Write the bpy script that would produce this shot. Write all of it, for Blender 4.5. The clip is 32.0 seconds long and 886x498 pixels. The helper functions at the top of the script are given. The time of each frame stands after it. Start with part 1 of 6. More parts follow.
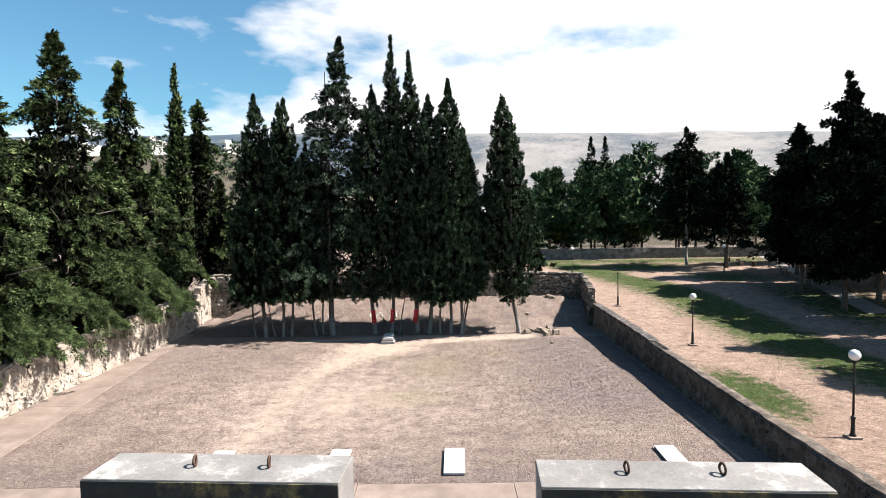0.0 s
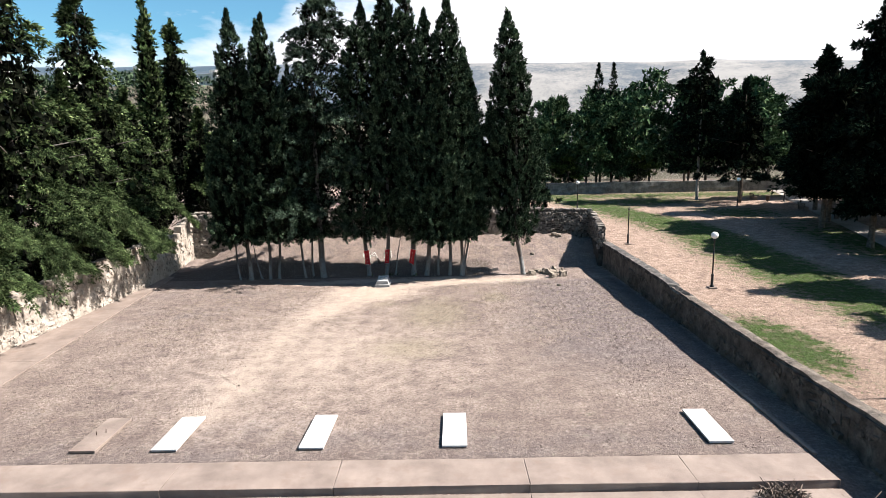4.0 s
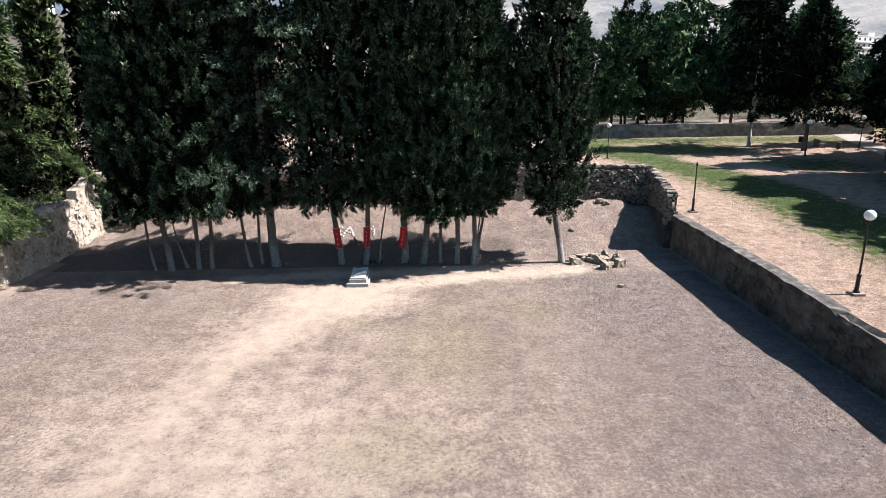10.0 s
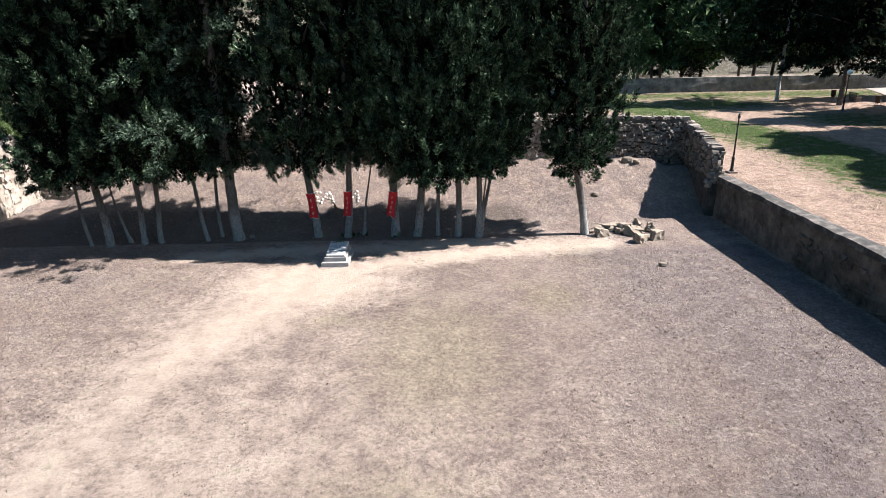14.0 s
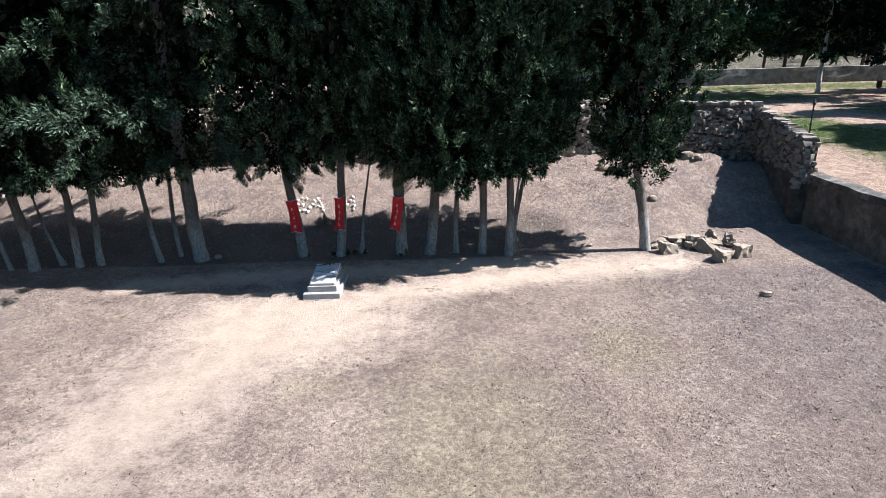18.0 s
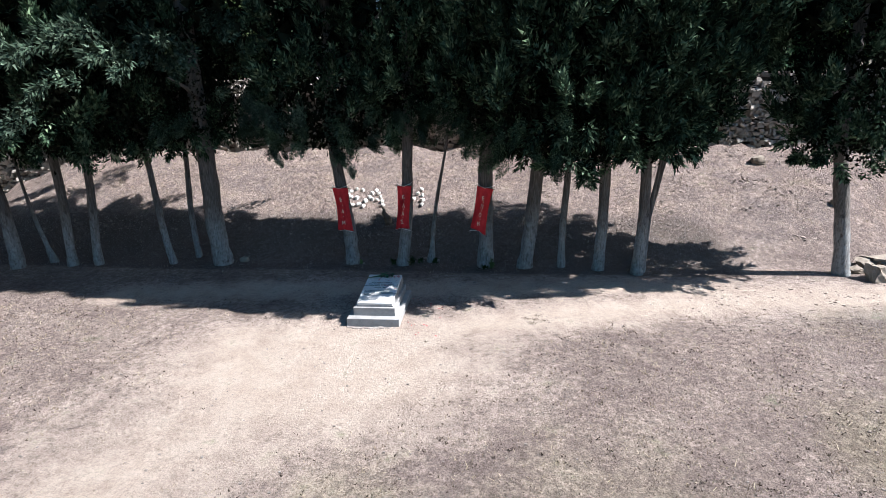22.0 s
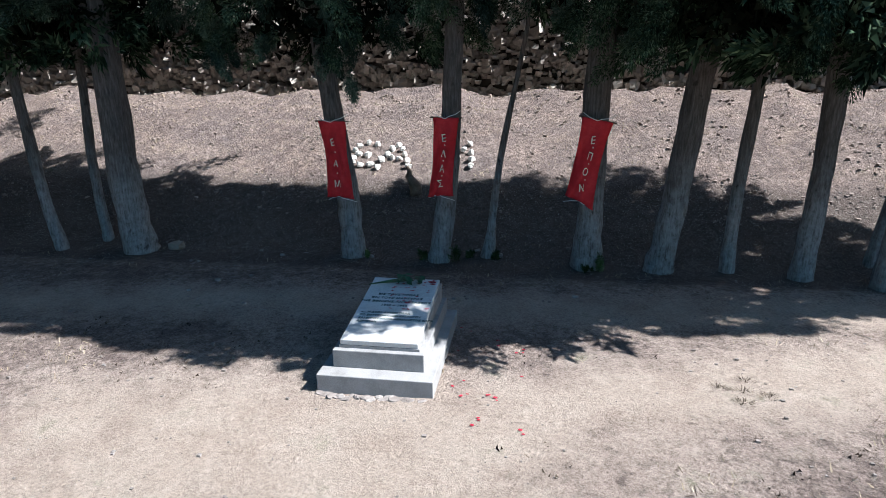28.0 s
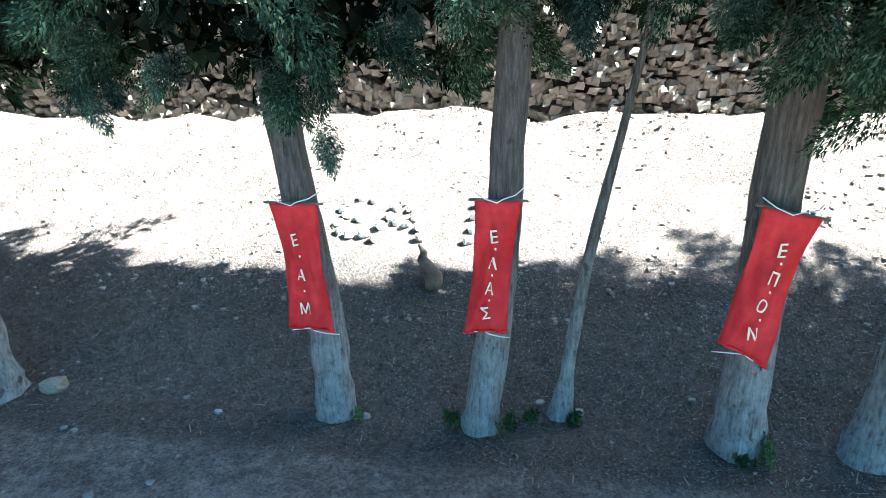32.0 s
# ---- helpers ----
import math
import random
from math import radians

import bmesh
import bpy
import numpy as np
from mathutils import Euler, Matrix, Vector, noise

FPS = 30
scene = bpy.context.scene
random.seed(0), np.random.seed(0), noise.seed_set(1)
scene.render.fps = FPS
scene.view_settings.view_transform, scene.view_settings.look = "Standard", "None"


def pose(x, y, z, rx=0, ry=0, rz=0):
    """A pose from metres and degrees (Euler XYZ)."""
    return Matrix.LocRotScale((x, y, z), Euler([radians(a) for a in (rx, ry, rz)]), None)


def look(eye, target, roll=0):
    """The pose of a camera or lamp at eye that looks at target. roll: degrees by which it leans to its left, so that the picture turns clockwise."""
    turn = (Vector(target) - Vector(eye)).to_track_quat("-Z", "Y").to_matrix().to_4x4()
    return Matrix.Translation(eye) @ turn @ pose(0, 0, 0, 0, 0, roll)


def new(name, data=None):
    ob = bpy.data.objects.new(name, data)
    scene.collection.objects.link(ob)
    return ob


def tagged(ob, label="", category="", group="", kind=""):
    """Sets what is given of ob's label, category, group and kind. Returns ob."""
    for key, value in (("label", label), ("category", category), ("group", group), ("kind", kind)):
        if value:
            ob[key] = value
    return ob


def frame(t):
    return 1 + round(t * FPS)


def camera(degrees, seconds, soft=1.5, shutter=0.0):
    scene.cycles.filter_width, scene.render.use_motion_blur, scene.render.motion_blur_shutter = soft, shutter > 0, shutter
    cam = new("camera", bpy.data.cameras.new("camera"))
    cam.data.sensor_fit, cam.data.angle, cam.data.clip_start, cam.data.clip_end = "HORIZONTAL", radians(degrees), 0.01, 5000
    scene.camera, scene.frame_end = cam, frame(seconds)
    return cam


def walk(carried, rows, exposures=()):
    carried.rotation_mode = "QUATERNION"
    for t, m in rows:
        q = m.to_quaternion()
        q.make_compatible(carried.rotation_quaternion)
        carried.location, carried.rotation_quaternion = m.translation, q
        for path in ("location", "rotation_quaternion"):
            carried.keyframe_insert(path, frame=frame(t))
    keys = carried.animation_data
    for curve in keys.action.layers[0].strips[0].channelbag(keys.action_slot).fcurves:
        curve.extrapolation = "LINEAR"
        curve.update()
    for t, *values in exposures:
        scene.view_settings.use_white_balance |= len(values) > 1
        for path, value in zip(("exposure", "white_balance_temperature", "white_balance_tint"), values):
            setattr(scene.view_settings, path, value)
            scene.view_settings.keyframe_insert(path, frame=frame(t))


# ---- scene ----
cam = camera(74.1, 32.0, soft=0.7)
PATH = [
    (0, (2.249, 1.113, 9.142), (2.237, 3.11, 9.03), -0.9),
    (0.5, (2.254, 1.551, 9.113), (2.244, 3.548, 9.001), -1.0),
    (1, (2.225, 1.997, 9.112), (2.216, 3.994, 8.997), -1.0),
    (1.5, (2.2, 2.437, 9.089), (2.192, 4.434, 8.976), -1.0),
    (2, (2.233, 2.916, 9.128), (2.223, 4.913, 9.013), -1.0),
    (2.5, (2.257, 3.377, 9.116), (2.248, 5.374, 9.001), -0.9),
    (3, (2.274, 3.839, 9.111), (2.265, 5.835, 8.982), -1.0),
    (3.5, (2.285, 4.279, 9.053), (2.275, 6.269, 8.861), -1.0),
    (4, (2.277, 4.681, 8.991), (2.264, 6.653, 8.657), -1.1),
    (4.5, (2.295, 5.161, 8.928), (2.278, 7.105, 8.461), -1.1),
    (6.5, (2.173, 7.506, 9.047), (2.161, 9.436, 8.526), -1.0),
    (7, (2.105, 8.8, 9.062), (2.093, 10.73, 8.538), -0.9),
    (7.5, (1.984, 10.497, 9.025), (1.975, 12.426, 8.5), -1.0),
    (8, (1.862, 12.556, 8.94), (1.854, 14.485, 8.414), -1.0),
    (8.5, (1.804, 14.296, 8.878), (1.798, 16.226, 8.35), -0.9),
    (9, (1.768, 15.781, 8.837), (1.764, 17.708, 8.306), -0.9),
    (9.5, (1.787, 16.931, 8.782), (1.784, 18.858, 8.249), -0.9),
    (10, (1.815, 17.852, 8.654), (1.813, 19.779, 8.121), -0.9),
    (10.5, (1.872, 18.503, 8.489), (1.87, 20.431, 7.958), -0.9),
    (11, (1.949, 19.014, 8.333), (1.947, 20.943, 7.803), -0.9),
    (11.5, (1.912, 19.566, 8.163), (1.912, 21.495, 7.635), -1.0),
    (12, (1.907, 20.15, 8.016), (1.907, 22.081, 7.49), -0.9),
    (12.5, (1.883, 20.802, 7.856), (1.884, 22.732, 7.331), -0.9),
    (13, (1.865, 21.554, 7.705), (1.866, 23.477, 7.156), -1.0),
    (13.5, (1.846, 22.249, 7.547), (1.849, 24.151, 6.932), -1.1),
    (15.5, (1.808, 24.985, 7.355), (1.797, 26.868, 6.68), -1.1),
    (16, (1.679, 25.654, 7.18), (1.67, 27.537, 6.505), -1.3),
    (16.5, (1.628, 26.339, 7.078), (1.613, 28.22, 6.397), -1.5),
    (17, (1.527, 27.053, 6.855), (1.514, 28.937, 6.182), -1.5),
    (17.5, (1.444, 27.614, 6.572), (1.431, 29.503, 5.916), -1.6),
    (18, (1.28, 28.279, 6.276), (1.273, 30.174, 5.637), -1.6),
    (18.5, (1.203, 28.838, 6.058), (1.197, 30.738, 5.431), -1.6),
    (19, (1.117, 29.461, 5.826), (1.106, 31.364, 5.209), -1.4),
    (19.5, (1.046, 30.054, 5.62), (0.974, 31.956, 5.007), -1.6),
    (20, (0.954, 30.653, 5.454), (0.826, 32.552, 4.839), -1.5),
    (20.5, (0.818, 31.218, 5.194), (0.666, 33.118, 4.589), -1.5),
    (21, (0.716, 31.857, 4.962), (0.539, 33.757, 4.364), -1.4),
    (21.5, (0.538, 32.506, 4.779), (0.339, 34.405, 4.183), -1.3),
    (22, (0.34, 33.121, 4.586), (0.128, 35.02, 3.993), -1.2),
    (22.5, (0.19, 33.639, 4.444), (-0.017, 35.538, 3.85), -1.2),
    (23, (0.142, 34.206, 4.278), (-0.067, 36.104, 3.679), -1.0),
    (23.5, (0.121, 34.626, 3.977), (-0.088, 36.528, 3.394), -0.9),
    (24, (0.107, 35.056, 3.751), (-0.101, 36.958, 3.168), -0.8),
    (24.5, (0.142, 35.479, 3.582), (-0.071, 37.378, 2.99), -0.9),
    (26.5, (-0.321, 37.277, 2.689), (-0.6, 39.165, 2.09), -0.8),
    (27, (-0.53, 37.867, 2.621), (-0.825, 39.753, 2.029), -0.9),
    (27.5, (-0.681, 38.352, 2.601), (-0.989, 40.238, 2.013), -0.7),
    (28, (-0.827, 38.779, 2.574), (-1.135, 40.665, 1.987), -0.6),
    (28.5, (-0.892, 39.136, 2.549), (-1.206, 41.024, 1.968), -1.0),
    (29, (-1.006, 39.63, 2.592), (-1.318, 41.516, 2.004), -0.9),
    (29.5, (-1.103, 40.143, 2.632), (-1.416, 42.028, 2.043), -0.8),
    (30, (-1.232, 40.628, 2.666), (-1.542, 42.516, 2.083), -0.8),
    (30.5, (-1.355, 41.07, 2.724), (-1.665, 42.954, 2.131), -0.7),
    (31, (-1.493, 41.497, 2.784), (-1.8, 43.381, 2.187), -0.9),
    (31.5, (-1.603, 41.887, 2.844), (-1.908, 43.77, 2.242), -0.8),
    (32, (-1.755, 42.278, 2.906), (-2.055, 44.161, 2.301), -0.9),
]
# seconds, stops, kelvin, tint: the camera opens up under the trees
EXPOSURES = [(0.0, 1.68, 6750, 13), (4.0, 1.68, 6620, 12), (8.0, 1.7, 6500, 14), (13.0, 1.8, 6450, 13), (19.0, 1.84, 6050, 12), (24.0, 1.79, 5870, 11), (28.0, 1.76, 5780, 9), (29.0, 1.98, 5750, 7), (30.0, 2.6, 5550, 3), (30.5, 2.95, 5550, 1), (31.0, 3.3, 5550, -1), (32.0, 3.9, 5550, -3)]
walk(cam, [(t, look(eye, target, roll)) for t, eye, target, roll in PATH], EXPOSURES)

# ---- light ----
SUN_UP, SUN_AZ = 46.0, -1.5   # degrees above the horizon; from +x towards +y
world = bpy.data.worlds.new("sky")
scene.world = world
world.use_nodes = True
wn, wl = world.node_tree.nodes, world.node_tree.links
wn.clear()
w_out, w_bg = wn.new("ShaderNodeOutputWorld"), wn.new("ShaderNodeBackground")
w_sky = wn.new("ShaderNodeTexSky")
w_sky.sky_type, w_sky.sun_disc = "NISHITA", False
w_sky.sun_elevation, w_sky.sun_rotation = radians(SUN_UP), radians(90 - SUN_AZ)
w_sky.air_density, w_sky.dust_density, w_sky.ozone_density = 1.2, 0.3, 1.6
w_co, w_map = wn.new("ShaderNodeTexCoord"), wn.new("ShaderNodeMapping")
w_map.inputs["Scale"].default_value = (1.0, 1.0, 2.6)
w_map.inputs["Location"].default_value = (0.55, 0.15, 0.3)
w_noise, w_ramp, w_mix = wn.new("ShaderNodeTexNoise"), wn.new("ShaderNodeValToRGB"), wn.new("ShaderNodeMix")
w_noise.inputs["Scale"].default_value, w_noise.inputs["Detail"].default_value = 1.6, 9
w_noise.inputs["Roughness"].default_value = 0.55
w_ramp.color_ramp.elements[0].position, w_ramp.color_ramp.elements[1].position = 0.41, 0.5
w_ramp.color_ramp.elements[0].color = (0.0, 0.0, 0.0, 1)
w_mix.data_type = "RGBA"
w_mix.inputs["B"].default_value = (8.2, 8.3, 8.5, 1)
wl.new(w_co.outputs["Generated"], w_map.inputs["Vector"])
wl.new(w_map.outputs["Vector"], w_noise.inputs["Vector"])
# cloud banks to the north-east, clear overhead and behind
w_sum = wn.new("ShaderNodeMath")
w_dot = wn.new("ShaderNodeVectorMath")
w_dot.operation, w_dot.inputs[1].default_value = "DOT_PRODUCT", (0.42, 0.30, -0.12)
wl.new(w_co.outputs["Generated"], w_dot.inputs[0])
wl.new(w_noise.outputs["Fac"], w_sum.inputs[0])
wl.new(w_dot.outputs["Value"], w_sum.inputs[1])
w_low = wn.new("ShaderNodeMath")
w_low.inputs[1].default_value = -0.19
wl.new(w_sum.outputs["Value"], w_low.inputs[0])
wl.new(w_low.outputs["Value"], w_ramp.inputs["Fac"])
wl.new(w_ramp.outputs["Color"], w_mix.inputs["Factor"])
w_tint = wn.new("ShaderNodeMix")          # deep clean blue of a dry autumn sky
w_tint.data_type, w_tint.blend_type = "RGBA", "MULTIPLY"
w_tint.inputs["Factor"].default_value, w_tint.inputs["B"].default_value = 1.0, (0.5, 0.86, 0.98, 1)
wl.new(w_sky.outputs["Color"], w_tint.inputs["A"])
wl.new(w_tint.outputs["Result"], w_mix.inputs["A"])
wl.new(w_mix.outputs["Result"], w_bg.inputs["Color"])
w_bg.inputs["Strength"].default_value = 0.05
wl.new(w_bg.outputs["Background"], w_out.inputs["Surface"])
sun = new("sun", bpy.data.lights.new("sun", "SUN"))
sun.data.energy, sun.data.angle, sun.data.color = 5.0, radians(0.53), (1.0, 0.95, 0.885)
sun.matrix_world = look((math.cos(radians(SUN_AZ)) * 60, math.sin(radians(SUN_AZ)) * 60, 60 * math.tan(radians(SUN_UP))), (0, 0, 0))


# ---- materials ----
def material(name):
    m = bpy.data.materials.new(name)
    m.use_nodes = True
    n, l = m.node_tree.nodes, m.node_tree.links
    return m, n, l, n["Principled BSDF"]


def tex_noise(n, l, scale, detail=6, rough=0.6, vec=None, kind="position"):
    t = n.new("ShaderNodeTexNoise")
    t.inputs["Scale"].default_value, t.inputs["Detail"].default_value, t.inputs["Roughness"].default_value = scale, detail, rough
    if vec is None:
        vec = n.new("ShaderNodeNewGeometry").outputs["Position"] if kind == "position" else n.new("ShaderNodeTexCoord").outputs["Object"]
    l.new(vec, t.inputs["Vector"])
    return t.outputs["Fac"]


def ramp(n, l, fac, stops):
    r = n.new("ShaderNodeValToRGB")
    e = r.color_ramp.elements
    while len(e) < len(stops):
        e.new(0.5)
    for i, (p, c) in enumerate(stops):
        e[i].position, e[i].color = p, (*c, 1)
    l.new(fac, r.inputs["Fac"])
    return r.outputs["Color"]


def mixed(n, l, fac, a, b, mode="MIX"):
    x = n.new("ShaderNodeMix")
    x.data_type, x.blend_type = "RGBA", mode
    for sock, v in (("Factor", fac), ("A", a), ("B", b)):
        if isinstance(v, bpy.types.NodeSocket):
            l.new(v, x.inputs[sock])
        else:
            x.inputs[sock].default_value = v if sock == "Factor" else (*v, 1)
    return x.outputs["Result"]


def calc(n, l, op, a, b=0.0):
    x = n.new("ShaderNodeMath")
    x.operation = op
    x.use_clamp = op in ("MULTIPLY_ADD",)
    for i, v in enumerate((a, b)):
        if isinstance(v, bpy.types.NodeSocket):
            l.new(v, x.inputs[i])
        else:
            x.inputs[i].default_value = v
    return x.outputs["Value"]


def step_between(n, l, v, lo, hi):
    x = n.new("ShaderNodeMapRange")
    x.interpolation_type = "SMOOTHSTEP"
    l.new(v, x.inputs["Value"])
    x.inputs["From Min"].default_value, x.inputs["From Max"].default_value = lo, hi
    return x.outputs["Result"]


def bumped(n, l, p, height, strength, distance):
    b = n.new("ShaderNodeBump")
    b.inputs["Strength"].default_value, b.inputs["Distance"].default_value = strength, distance
    l.new(height, b.inputs["Height"])
    l.new(b.outputs["Normal"], p.inputs["Normal"])


def surface(name, dark, mid, light, scale, rough=0.85, bump=0.4, depth=0.02, fine=40.0, stain=None, kind="position", spec=0.3, vary=0.0):
    """A mottled material: large patches, fine grain, relief and, if asked, dark stains."""
    m, n, l, p = material(name)
    big, small = tex_noise(n, l, scale, 8, 0.65, kind=kind), tex_noise(n, l, fine, 6, 0.7, kind=kind)
    col = ramp(n, l, big, [(0.3, dark), (0.5, mid), (0.7, light)])
    col = mixed(n, l, 0.55, col, ramp(n, l, small, [(0.3, (0.45, 0.45, 0.45)), (0.7, (1.0, 1.0, 1.0))]), "MULTIPLY")
    if stain:
        s = step_between(n, l, tex_noise(n, l, scale * 0.6 + 0.7, 9, 0.75, kind=kind), 0.5, 0.68)
        col = mixed(n, l, s, col, stain)
    if vary:
        o = n.new("ShaderNodeObjectInfo")
        pick = calc(n, l, "FRACT", calc(n, l, "ADD", o.outputs["Random"], n.new("ShaderNodeNewGeometry").outputs["Random Per Island"]))
        col = mixed(n, l, vary, col, ramp(n, l, pick, [(0.0, dark), (0.5, mid), (1.0, light)]))
    l.new(col, p.inputs["Base Color"])
    p.inputs["Roughness"].default_value, p.inputs["Specular IOR Level"].default_value = rough, spec
    bumped(n, l, p, calc(n, l, "ADD", big, calc(n, l, "MULTIPLY", small, 0.6)), bump, depth)
    return m


def foliage(name, deep, mid, tip):
    m, n, l, p = material(name)
    g = n.new("ShaderNodeNewGeometry")
    col = ramp(n, l, g.outputs["Random Per Island"], [(0.0, deep), (0.62, mid), (1.0, tip)])
    patch = tex_noise(n, l, 0.7, 4, 0.6)
    col = mixed(n, l, 0.6, col, ramp(n, l, patch, [(0.35, (0.4, 0.42, 0.45)), (0.65, (1.15, 1.12, 1.0))]), "MULTIPLY")
    tuft = tex_noise(n, l, 2.3, 3, 0.55)     # lit and shaded clumps, put into the colour by noise
    col = mixed(n, l, 1.0, col, ramp(n, l, tuft, [(0.38, (0.42, 0.42, 0.42)), (0.5, (0.85, 0.86, 0.84)), (0.63, (2.1, 2.1, 2.0))]), "MULTIPLY")
    l.new(col, p.inputs["Base Color"])
    p.inputs["Roughness"].default_value, p.inputs["Specular IOR Level"].default_value = 0.8, 0.0
    return m


M_CYPRESS = foliage("cypress_needles", (0.01, 0.0195, 0.012), (0.028, 0.0465, 0.03), (0.1, 0.14, 0.09))
# cypress green brightened to look lit; used on the low hanging sprays
M_SPRAY_LIT = foliage("lit_sprays", (0.02, 0.034, 0.027), (0.05, 0.08, 0.064), (0.11, 0.155, 0.125))
M_GREEN = foliage("green_needles", (0.021, 0.036, 0.0165), (0.052, 0.077, 0.034), (0.112, 0.143, 0.07))
M_PINE = foliage("pine_needles", (0.02, 0.042, 0.023), (0.046, 0.08, 0.042), (0.1, 0.143, 0.078))
M_BOUGH = foliage("drooping_boughs", (0.0135, 0.0235, 0.0175), (0.037, 0.057, 0.042), (0.1, 0.137, 0.105))
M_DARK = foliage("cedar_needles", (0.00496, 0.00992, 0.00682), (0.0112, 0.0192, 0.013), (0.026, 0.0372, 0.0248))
# twig tone that carries the dark of the crown's inside
M_TWIG_SHADE = foliage("shaded_inner_twigs", (0.0032, 0.004, 0.0028), (0.0065, 0.008, 0.0056), (0.013, 0.015, 0.0105))
M_BUSH = foliage("bush_leaves", (0.0186, 0.031, 0.0093), (0.0434, 0.0682, 0.0186), (0.0868, 0.112, 0.0372))


def bark_material():
    m, n, l, p = material("cypress_bark")
    c = n.new("ShaderNodeTexCoord")
    mp = n.new("ShaderNodeMapping")
    mp.inputs["Scale"].default_value = (1, 1, 0.12)
    l.new(c.outputs["Object"], mp.inputs["Vector"])
    fib = tex_noise(n, l, 38, 8, 0.7, mp.outputs["Vector"])
    big = tex_noise(n, l, 3.0, 6, 0.6, c.outputs["Object"])
    col = ramp(n, l, fib, [(0.3, (0.026, 0.022, 0.019)), (0.5, (0.078, 0.067, 0.06)), (0.7, (0.155, 0.14, 0.128))])
    # faded lime wash round the foot of the trunk
    sep = n.new("ShaderNodeSeparateXYZ")
    l.new(c.outputs["Object"], sep.inputs["Vector"])
    edge = calc(n, l, "ADD", sep.outputs["Z"], calc(n, l, "MULTIPLY", big, 1.2))
    lime = calc(n, l, "SUBTRACT", 1.0, step_between(n, l, edge, 1.2, 2.3))
    blot = tex_noise(n, l, 11, 7, 0.75, c.outputs["Object"])
    lime = calc(n, l, "MULTIPLY", lime, step_between(n, l, calc(n, l, "ADD", fib, calc(n, l, "MULTIPLY", blot, 1.4)), 0.75, 1.5))
    col = mixed(n, l, calc(n, l, "MULTIPLY", lime, 0.66), col, (0.31, 0.325, 0.325))
    mk = n.new("ShaderNodeMapping")                     # dark knots and scars
    mk.inputs["Scale"].default_value = (1, 1, 0.55)
    l.new(c.outputs["Object"], mk.inputs["Vector"])
    knot = step_between(n, l, tex_noise(n, l, 7.5, 4, 0.55, mk.outputs["Vector"]), 0.63, 0.7)
    col = mixed(n, l, calc(n, l, "MULTIPLY", knot, 0.75), col, (0.03, 0.025, 0.022))
    l.new(col, p.inputs["Base Color"])
    p.inputs["Roughness"].default_value = 0.9
    bumped(n, l, p, calc(n, l, "ADD", calc(n, l, "MULTIPLY", fib, 0.5), calc(n, l, "SUBTRACT", calc(n, l, "MULTIPLY", blot, 0.7), calc(n, l, "MULTIPLY", knot, 0.5))), 1.0, 0.04)
    return m


M_BARK = bark_material()
M_BARK_FAR = surface("pine_bark", (0.043, 0.0301, 0.0258), (0.112, 0.086, 0.0688), (0.206, 0.172, 0.146), 4, 0.9, kind="object")
M_BARK_PALE = surface("pale_pine_bark", (0.172, 0.155, 0.138), (0.31, 0.284, 0.258), (0.43, 0.404, 0.378), 4, 0.9, kind="object")
M_STONE = surface("limestone", (0.145, 0.125, 0.108), (0.3, 0.27, 0.238), (0.44, 0.405, 0.36), 2.6, 0.9, 0.8, 0.03, 22, vary=0.5)
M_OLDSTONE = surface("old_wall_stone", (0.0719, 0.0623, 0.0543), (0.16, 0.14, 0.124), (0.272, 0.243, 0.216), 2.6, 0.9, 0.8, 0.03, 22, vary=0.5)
M_MORTAR = surface("wall_core", (0.03, 0.026, 0.024), (0.066, 0.057, 0.05), (0.12, 0.105, 0.095), 3.0, 0.95, 0.8, 0.05, 18)
M_RENDER = surface("old_render", (0.05, 0.042, 0.035), (0.125, 0.103, 0.086), (0.235, 0.2, 0.168), 1.6, 0.9, 1.0, 0.08, 22, stain=(0.03, 0.026, 0.024))
M_PALEWALL = surface("pale_render", (0.264, 0.226, 0.188), (0.365, 0.32, 0.277), (0.44, 0.402, 0.358), 1.2, 0.9, 1.0, 0.1, 9, stain=(0.189, 0.159, 0.129))
M_COPING = surface("mossy_coping", (0.0259, 0.0259, 0.0281), (0.0666, 0.0629, 0.0592), (0.222, 0.2, 0.177), 2.4, 0.9, 0.7, 0.03, 25)
M_CONCRETE = surface("worn_concrete", (0.151, 0.119, 0.103), (0.211, 0.169, 0.147), (0.272, 0.22, 0.189), 0.8, 0.88, 0.5, 0.02, 45, stain=(0.163, 0.123, 0.103))
M_BLOCK = surface("grey_concrete", (0.138, 0.135, 0.132), (0.195, 0.192, 0.188), (0.251, 0.249, 0.242), 1.7, 0.8, 0.3, 0.008, 36, stain=(0.415, 0.408, 0.39))
M_DARKFACE = surface("dark_concrete", (0.0103, 0.0138, 0.0155), (0.0189, 0.0241, 0.0258), (0.043, 0.0473, 0.043), 1.4, 0.75, 0.3, 0.008, 26, stain=(0.172, 0.138, 0.0602))
M_MARBLE = surface("white_marble", (0.427, 0.427, 0.42), (0.537, 0.537, 0.53), (0.578, 0.578, 0.571), 3.2, 0.5, 0.1, 0.003, 60)
M_TOMB = surface("pale_cast_stone", (0.217, 0.211, 0.206), (0.279, 0.273, 0.268), (0.319, 0.314, 0.31), 5, 0.8, 0.3, 0.004, 90)
M_BLACK = surface("black_iron", (0.008, 0.008, 0.009), (0.014, 0.014, 0.015), (0.03, 0.028, 0.026), 20, 0.5, 0.1, 0.002, 80)
M_RUST = surface("rusty_iron", (0.0258, 0.0155, 0.0103), (0.0602, 0.0344, 0.0241), (0.112, 0.0688, 0.043), 25, 0.75, 0.3, 0.002, 90)
